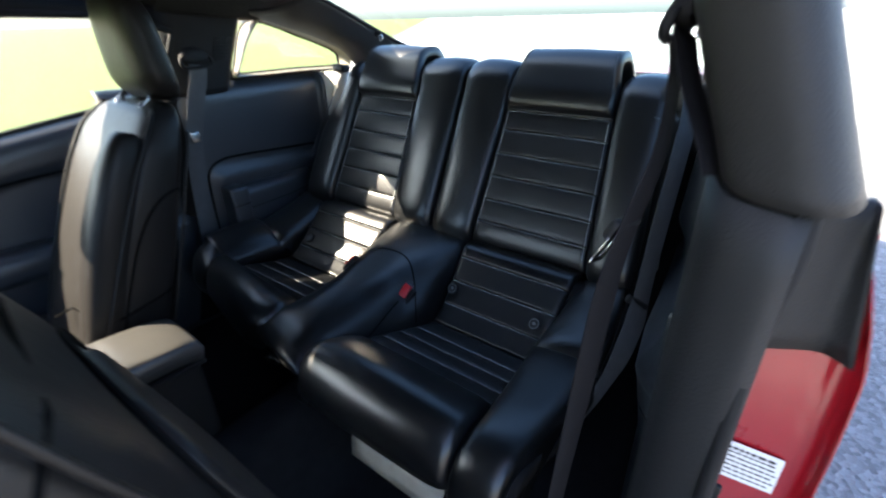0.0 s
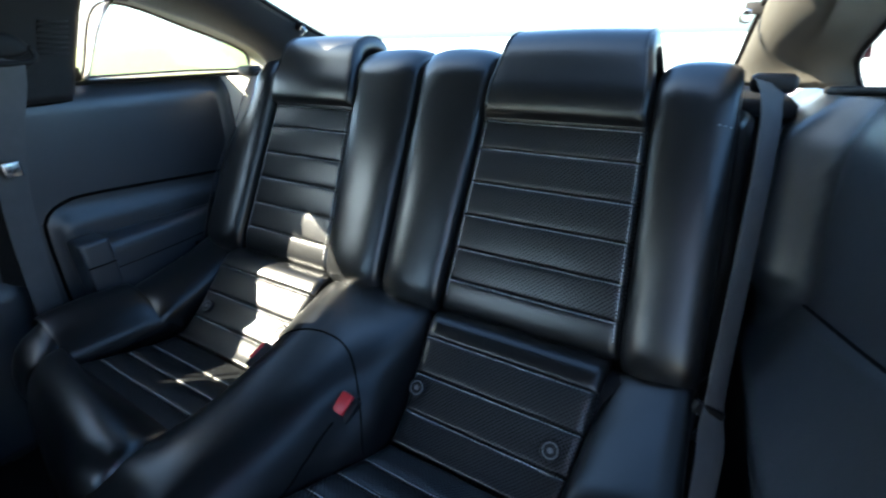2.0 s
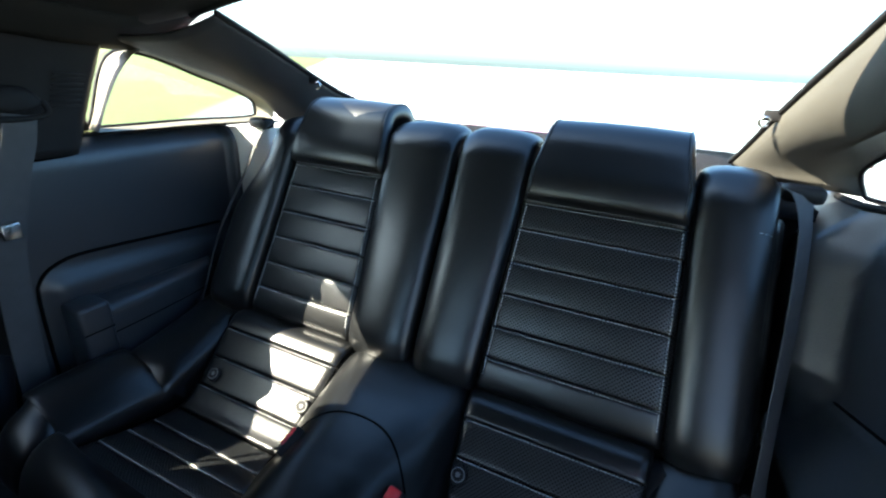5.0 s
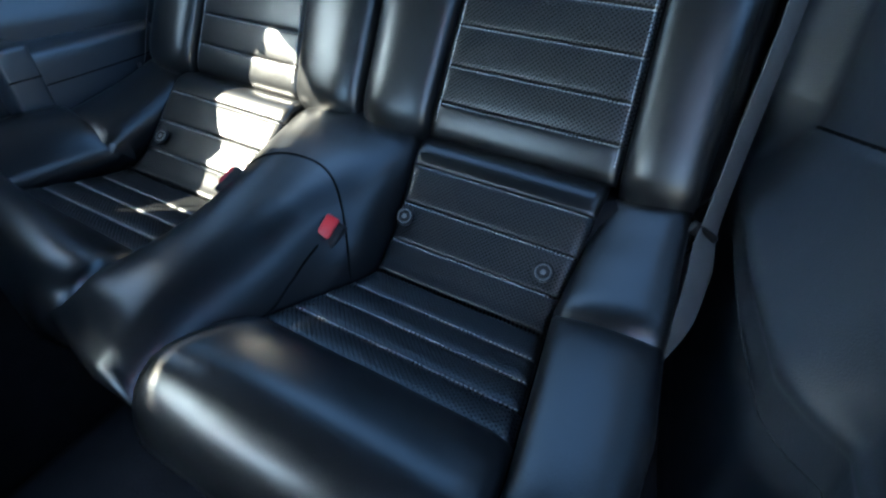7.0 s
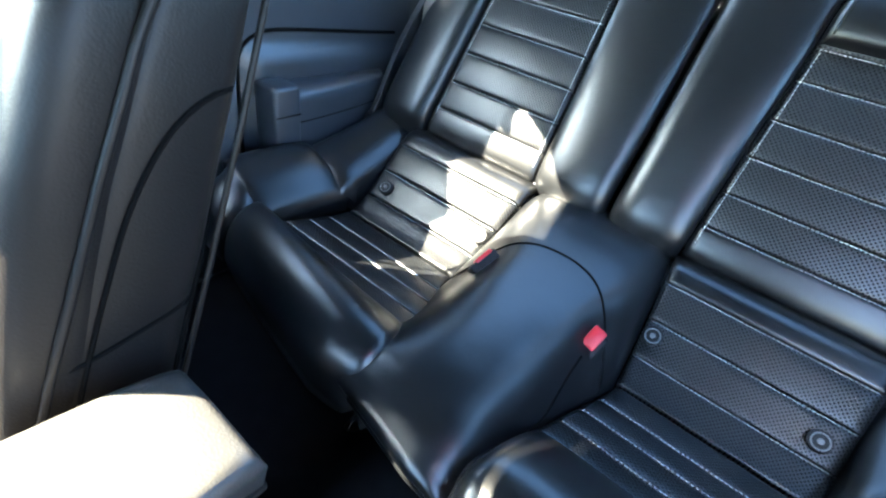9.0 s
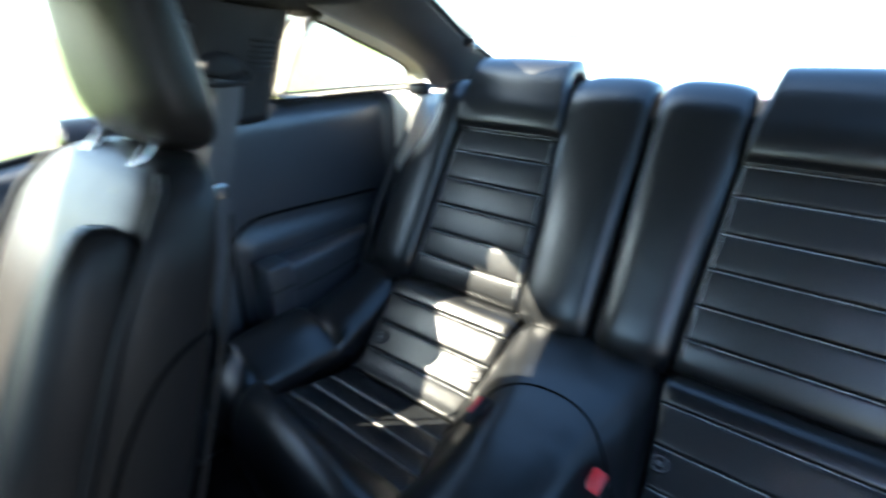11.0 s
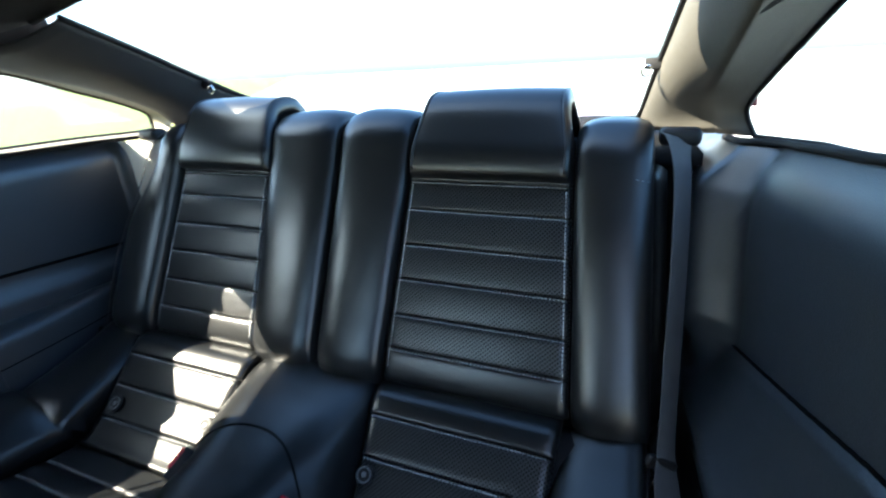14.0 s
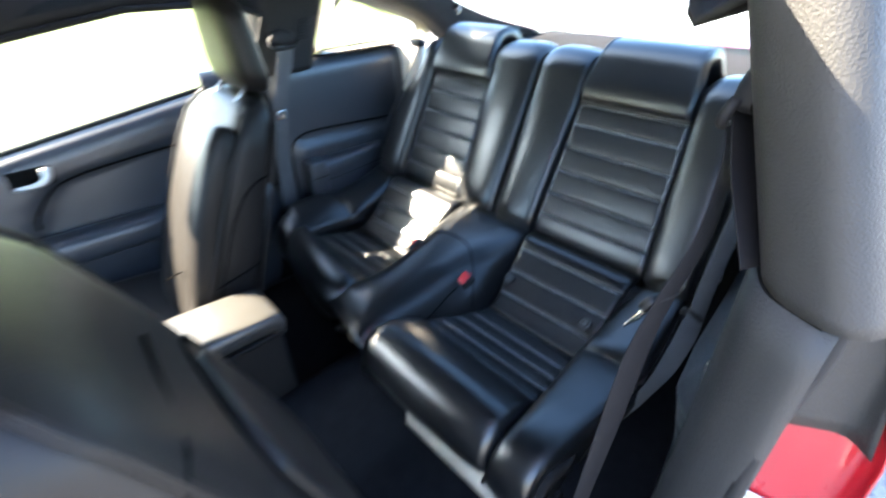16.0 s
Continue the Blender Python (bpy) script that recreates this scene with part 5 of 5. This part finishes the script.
            return Vector((a + (b - a) * u, p.y, p.z - (0.012 if side > 0 else 0.060 * ease((p.y + 0.74) / 0.15)) * (1 - u) ** 1.6)), n
        g, uv = pad(outer, 0.12, OUT.length, 0.020, 16, 34, 3.0, 12, 0.03)
        part("outer_edge", tuck(mirrored(g, side)), LEATHER, t, uvs=uv)
    return t


rear_cushion()


def buckle(side):
    c = Vector((side * 0.1045, -0.397, 0.634)) if side > 0 else Vector((-0.100, -0.388, 0.648))
    t = thing("belt_buckle", c, "black belt buckle with a red release button, sunk in the seat", "belt buckle", "rear belt buckles")
    n = Vector((0.22, -0.70, 0.68)).normalized() if side > 0 else Vector((-0.86, -0.05, 0.46)).normalized()
    a = Vector((side * 0.16, 0.75, 0.62))
    a = (a - n * a.dot(n)).normalized()
    m = Matrix((a.cross(n), a, n)).transposed()
    body = block((-0.0150, -0.0205, -0.034), (0.0150, 0.0225, 0.004), 0.004, 3, m) if side > 0 else block((-0.0165, -0.026, -0.030), (0.0165, 0.026, 0.013), 0.004, 3, m)
    part("body", ([v + c - n * 0.0135 for v in body[0]], body[1]), RUBBER, t)
    red = block((-0.0105, -0.0165, -0.004), (0.0105, 0.0165, 0.004), 0.0025, 2, m)
    part("release_button", ([v + c + n * 0.003 for v in red[0]], red[1]), RED_BUTTON, t, "red release button")
    return t


for s in (1, -1):
    buckle(s)


# ---- belts ----
def tongue(parent, c, along, across, w=0.05):
    """A belt tongue: dark plastic head with a bright steel blade."""
    a, x = Vector(along).normalized(), Vector(across).normalized()
    x = (x - a * x.dot(a)).normalized()
    n = a.cross(x)
    m = Matrix((x, a, n)).transposed()
    head = block((-w * 0.56, -0.010, -0.005), (w * 0.56, 0.010, 0.005), 0.004, 3, m)
    h = part("tongue", ([v + Vector(c) for v in head[0]], head[1]), PLASTIC, parent, "dark plastic belt tongue")
    for sx in (-1, 1):
        bar = block((-0.0035, -0.018, -0.0012), (0.0035, 0.018, 0.0012), 0.0008, 1, m)
        o = Vector(c) + a * 0.026 + x * sx * 0.009
        part("blade", ([v + o for v in bar[0]], bar[1]), METAL, h, "bright steel blade")
    bar = block((-0.0135, -0.004, -0.0012), (0.0135, 0.004, 0.0012), 0.0008, 1, m)
    o = Vector(c) + a * 0.042
    part("blade", ([v + o for v in bar[0]], bar[1]), METAL, h, "bright steel blade")


def rear_belt(side):
    t = thing("rear_seat_belt", (side * 0.58, 0.03, 1.05), "dark grey rear seat belt hanging beside the seat back", "seat belt", "rear seat belts")
    pts = spline([(0.562, 0.075, 1.085), (0.566, 0.035, 1.075), (0.575, 0.000, 1.03), (0.580, -0.06, 0.92), (0.583, -0.125, 0.78), (0.587, -0.175, 0.67), (0.592, -0.23, 0.63), (0.588, -0.30, 0.575), (0.565, -0.34, 0.50), (0.545, -0.36, 0.45)], 44)
    if side < 0:
        pts = [(p[0], p[1] + 0.035 * ease((p[2] - 0.80) / 0.2), p[2]) for p in pts]
    else:
        pts = [(p[0] + 0.008, p[1], p[2]) for p in pts]
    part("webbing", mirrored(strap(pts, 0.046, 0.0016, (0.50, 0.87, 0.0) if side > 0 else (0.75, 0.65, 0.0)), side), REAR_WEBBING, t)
    part("guide", mirrored(block((0.548, 0.045, 1.068), (0.606, 0.085, 1.094), 0.009, 3), side), PLASTIC, t)
    tongue(t, (side * 0.588, -0.180, 0.667), (-side * 0.45, -0.35, -0.85), (side * 0.8, 0.55, -0.25))
    return t


for s in (1, -1):
    rear_belt(s)


def driver_belt():
    t = thing("front_seat_belt", (0.63, -0.42, 1.16), "grey front seat belt hanging slack from the driver side pillar", "seat belt", "front seat belts")
    pts = spline([(0.660, -0.596, 1.213), (0.672, -0.616, 1.18), (0.680, -0.655, 1.12), (0.674, -0.692, 1.062), (0.667, -0.706, 1.00), (0.660, -0.715, 0.86), (0.648, -0.722, 0.64), (0.640, -0.722, 0.40)], 40)
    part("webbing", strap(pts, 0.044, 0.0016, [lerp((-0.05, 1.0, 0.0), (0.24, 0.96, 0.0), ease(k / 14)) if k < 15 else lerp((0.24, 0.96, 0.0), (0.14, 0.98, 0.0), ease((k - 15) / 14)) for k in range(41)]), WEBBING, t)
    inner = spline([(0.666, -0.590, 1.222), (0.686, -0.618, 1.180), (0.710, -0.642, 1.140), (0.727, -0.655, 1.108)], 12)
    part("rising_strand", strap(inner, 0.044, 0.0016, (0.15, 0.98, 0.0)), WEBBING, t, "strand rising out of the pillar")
    tongue(t, (0.668, -0.690, 1.058), (-0.42, -0.10, -0.86), (0.30, 0.90, 0.15), 0.044)
    return t


def passenger_belt():
    t = thing("front_seat_belt", (-0.63, -0.39, 1.16), "grey front seat belt running down the passenger door pillar", "seat belt", "front seat belts")
    pts = spline([(-0.626, -0.415, 1.130), (-0.626, -0.424, 1.09), (-0.632, -0.448, 1.02), (-0.640, -0.478, 0.90), (-0.650, -0.492, 0.75), (-0.662, -0.50, 0.55), (-0.672, -0.505, 0.38)], 36)
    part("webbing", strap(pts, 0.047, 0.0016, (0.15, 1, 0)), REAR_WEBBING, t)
    part("stop_button", block((-0.640, -0.488, 0.922), (-0.622, -0.458, 0.952), 0.003, 2), METAL, t, "bright metal belt tongue")
    return t


driver_belt()
passenger_belt()


# ---- front seats ----
def front_seat(name, cx, hinge_y, angle, label, cushion=True):
    """A front seat with its back turned angle degrees from upright about the hinge, plus towards the rear."""
    t = thing(name, (cx, hinge_y - 0.25, 0.34), label, "car seat", "front seats")
    rot = Matrix.Rotation(radians(-angle), 3, "X")
    slim = 0.84 if angle > 0 else 1.0
    h = Vector((cx, hinge_y, 0.572 if angle > 0 else 0.70))

    def place(geo):
        return [h + rot @ Vector(v) for v in geo[0]], geo[1]

    def half(z):
        if angle < 0:
            return float(np.interp(z, [-0.05, 0.05, 0.20, 0.36, 0.46, 0.515, 0.55], [0.176, 0.181, 0.184, 0.178, 0.160, 0.128, 0.072]))
        return slim * float(np.interp(z, [-0.05, 0.05, 0.20, 0.36, 0.46, 0.515, 0.54, 0.55], [0.176, 0.181, 0.184, 0.182, 0.174, 0.152, 0.118, 0.080]))

    def depth(z):
        if angle < 0:
            return float(np.interp(z, [-0.05, 0.10, 0.30, 0.44, 0.515, 0.55], [0.098, 0.100, 0.096, 0.082, 0.056, 0.020]))
        return float(np.interp(z, [-0.05, 0.10, 0.30, 0.40, 0.48, 0.53, 0.55], [0.080, 0.075, 0.063, 0.055, 0.044, 0.034, 0.018]))

    def mid(z):
        return 0.034 - depth(z) if angle > 0 else -0.066

    def rear(u, v):
        z = -0.04 + 0.58 * v
        a = abs(2 * u - 1)
        return Vector(((2 * u - 1) * half(z), mid(z) + depth(z) * max(0.0, 1 - a ** 5) ** 0.2, z)), Vector((0, 1, 0))

    def loft(z0, z1, n, wide, deep, mid, power):
        verts, faces, m = [], [], 40
        for k in range(n + 1):
            z = z0 + (z1 - z0) * steps(n, 0.8)[k]
            for q in range(m):
                ang = 2 * math.pi * q / m
                cs, sn = math.cos(ang), math.sin(ang)
                verts.append((wide(z) * math.copysign(abs(cs) ** (2 / power), cs), mid(z) + deep(z) * math.copysign(abs(sn) ** (2 / power), sn), z))
        for k in range(n):
            for q in range(m):
                a, b = k * m + q, k * m + (q + 1) % m
                faces.append((a, b, b + m, a + m))
        faces.append(tuple(range(m))[::-1])
        faces.append(tuple(range(n * m, n * m + m)))
        return verts, faces

    def outward(x, z):
        """Fuller towards the door than the console, to cast shade on the rear ribs."""
        return x * (1 + 0.36 * bump(z, -0.10, 0.58, 0.12)) if angle > 0 and x < 0 else x

    v, fc = loft(-0.05, 0.55, 30, half, depth, mid, 5.0)
    part("backrest", place(([(outward(x, z), y, z) for x, y, z in v], fc)), FRONT_LEATHER, t)
    for s in (-1, 1):
        line = [(s * half(z) * 0.955, mid(z) + depth(z) * 0.72, z) for z in np.linspace(-0.03, 0.50, 30)]
        part("piping", place(tube([(outward(x + s * 0.0085, z), y + 0.010, z) for x, y, z in line], 0.0032, 6)), FRONT_LEATHER, t, "piped edge")
        edge = [(s * (half(z) * 0.955 + 0.0085), mid(z) - depth(z) * 0.80, z) for z in np.linspace(-0.03, 0.53, 34)]
        part("piping", place(tube([(outward(x, z), y, z) for x, y, z in edge], 0.0045, 8)), FRONT_LEATHER, t, "piped front edge")
    # side bolster of the front face
    if angle > 0:
        swell = lambda z: max(0.0, 1 - abs((z - 0.22) / 0.262) ** 4) ** 0.4
        v, fc = loft(-0.040, 0.480, 24, lambda z: 0.004 + 0.036 * swell(z), lambda z: 0.004 + 0.038 * swell(z), lambda z: -0.095 + 0.12 * max(0.0, z - 0.28), 3.0)
        part("side_bolster", place(([(x + half(0.2) - 0.041, y, z) for x, y, z in v], fc)), FRONT_LEATHER, t)
    # curved seam on the side that faces the other seat
    curve = spline([(0.028, 0.383), (-0.005, 0.370), (-0.034, 0.334), (-0.055, 0.27), (-0.066, 0.19), (-0.074, 0.09), (-0.078, 0.0)], 28)
    part("side_seam", place(tube([(half(z) * max(0.0, 1 - abs((y - mid(z)) / depth(z)) ** 5) ** 0.2 + 0.0005, y, z) for y, z in curve], 0.0026, 6)), SEAM, t)
    low = [(y, 0.168 - 0.55 * (0.028 - y)) for y in np.linspace(-0.150, 0.028, 18)]
    part("side_seam", place(tube([(half(z) * max(0.0, 1 - abs((y - mid(z)) / depth(z)) ** 5) ** 0.2 + 0.0005, y, z) for y, z in low], 0.0024, 6)), SEAM, t)
    # pocket seam on the rear
    pocket = spline([(-0.146, 0.02), (-0.141, 0.20), (-0.098, 0.285), (0.0, 0.305), (0.098, 0.285), (0.141, 0.20), (0.144, 0.02)], 44)
    part("pocket_seam", place(tube([(x, rear((x / half(z) + 1) / 2, (z + 0.04) / 0.58)[0].y + 0.0015, z) for x, z in pocket], 0.0034, 6)), SEAM, t, "dark map pocket seam")

    def pk(u, v):
        z = 0.0 + 0.285 * v
        wv = float(np.interp(v, [0, 0.6, 0.85, 1.0], [0.136, 0.134, 0.112, 0.048]))
        x = (2 * u - 1) * wv
        y = rear((x / half(z) + 1) / 2, (z + 0.04) / 0.58)[0].y + 0.001
        return Vector((x, y, z)), Vector((0, 1, 0))
    g, uv = pad(pk, 0.37, 0.28, 0.009, 20, 20, 6, 6, 0.004)
    part("map_pocket", place(g), FRONT_LEATHER, t)
    # headrest
    crown = lambda z: max(0.0, 1 - abs((z - 0.650) / 0.100) ** 4.5) ** 0.4
    rest = part("headrest", place(loft(0.551, 0.752, 24, lambda z: 0.004 + (0.112 - 0.12 * (z - 0.54)) * crown(z), lambda z: 0.003 + (0.046 - 0.06 * (z - 0.54)) * crown(z), lambda z: (0.022 if angle > 0 else -0.11) - 0.42 * (z - 0.54), 3.0)), FRONT_LEATHER, t)
    for s in (-1, 1):
        part("post", place(tube([(s * 0.06, -0.04, 0.50), (s * 0.06, 0.0 if angle > 0 else -0.10, 0.58)], 0.006, 8)), METAL, rest)
    # seat cushion
    if cushion:
        CUP = Profile([(hinge_y - 0.50, 0.44), (hinge_y - 0.53, 0.53), (hinge_y - 0.50, 0.585), (hinge_y - 0.40, 0.60), (hinge_y - 0.20, 0.575), (hinge_y - 0.02, 0.55)])
        f = lambda u, v: (Vector((cx - 0.25 + 0.50 * u, CUP.at(CUP.length * v)[0].y, CUP.at(CUP.length * v)[0].z)), CUP.at(CUP.length * v)[1])
        g, uv = pad(f, 0.5, 0.6, 0.02, 26, 26, 6, 10, 0.10, lambda u, v: 0.03 * abs(2 * u - 1) ** 3)
        part("cushion", g, FRONT_LEATHER, t)
    part("frame", block((cx - 0.20, hinge_y - 0.46, 0.34), (cx + 0.20, hinge_y - 0.02, 0.50), 0.02, 2), PLASTIC, t)
    return t


front_seat("bucket_seat", -0.374, -0.850, 18.5, "black leather front passenger seat, sunlit along its edges")
front_seat("bucket_seat", 0.370, -0.978, -19, "black leather driver seat with its back tipped forward")


# ---- console between the front seats ----
def console():
    t = thing("centre_console", (0, -1.15, 0.34), "black centre console with a padded armrest lid", "console")
    rows = []
    part("box", block((-0.172, -1.75, 0.34), (-0.046, -0.832, 0.645), 0.014, 3), CONSOLE, t)
    LID = Profile([(-1.22, 0.690), (-1.14, 0.698), (-1.00, 0.701), (-0.90, 0.697), (-0.855, 0.692), (-0.822, 0.684)])

    def lid(u, v):
        p, n = LID.at(LID.length * v)
        left, right = -0.182 - 0.030 * (1 - v), -0.042 + 0.010 * (1 - v)
        return Vector((left + (right - left) * u, p.y, p.z - 0.014)), n if n.z > 0 else -n
    g, uv = pad(lid, 0.15, 0.4, 0.014, 24, 28, 14, 18, 0.026, lambda u, v: 0.004 * math.sin(math.pi * u))
    top = part("armrest_lid", g, LID_LEATHER, t, "padded leather lid, paler for the sunlight on it")
    part("lid_gap", block((-0.176, -1.20, 0.644), (-0.050, -0.830, 0.662), 0.001, 1), SEAM, t)
    part("lid_rim", block((-0.184, -1.20, 0.634), (-0.040, -0.824, 0.646), 0.004, 2), CONSOLE, t, "moulded rim under the lid")
    return t


console()
jamb_label()
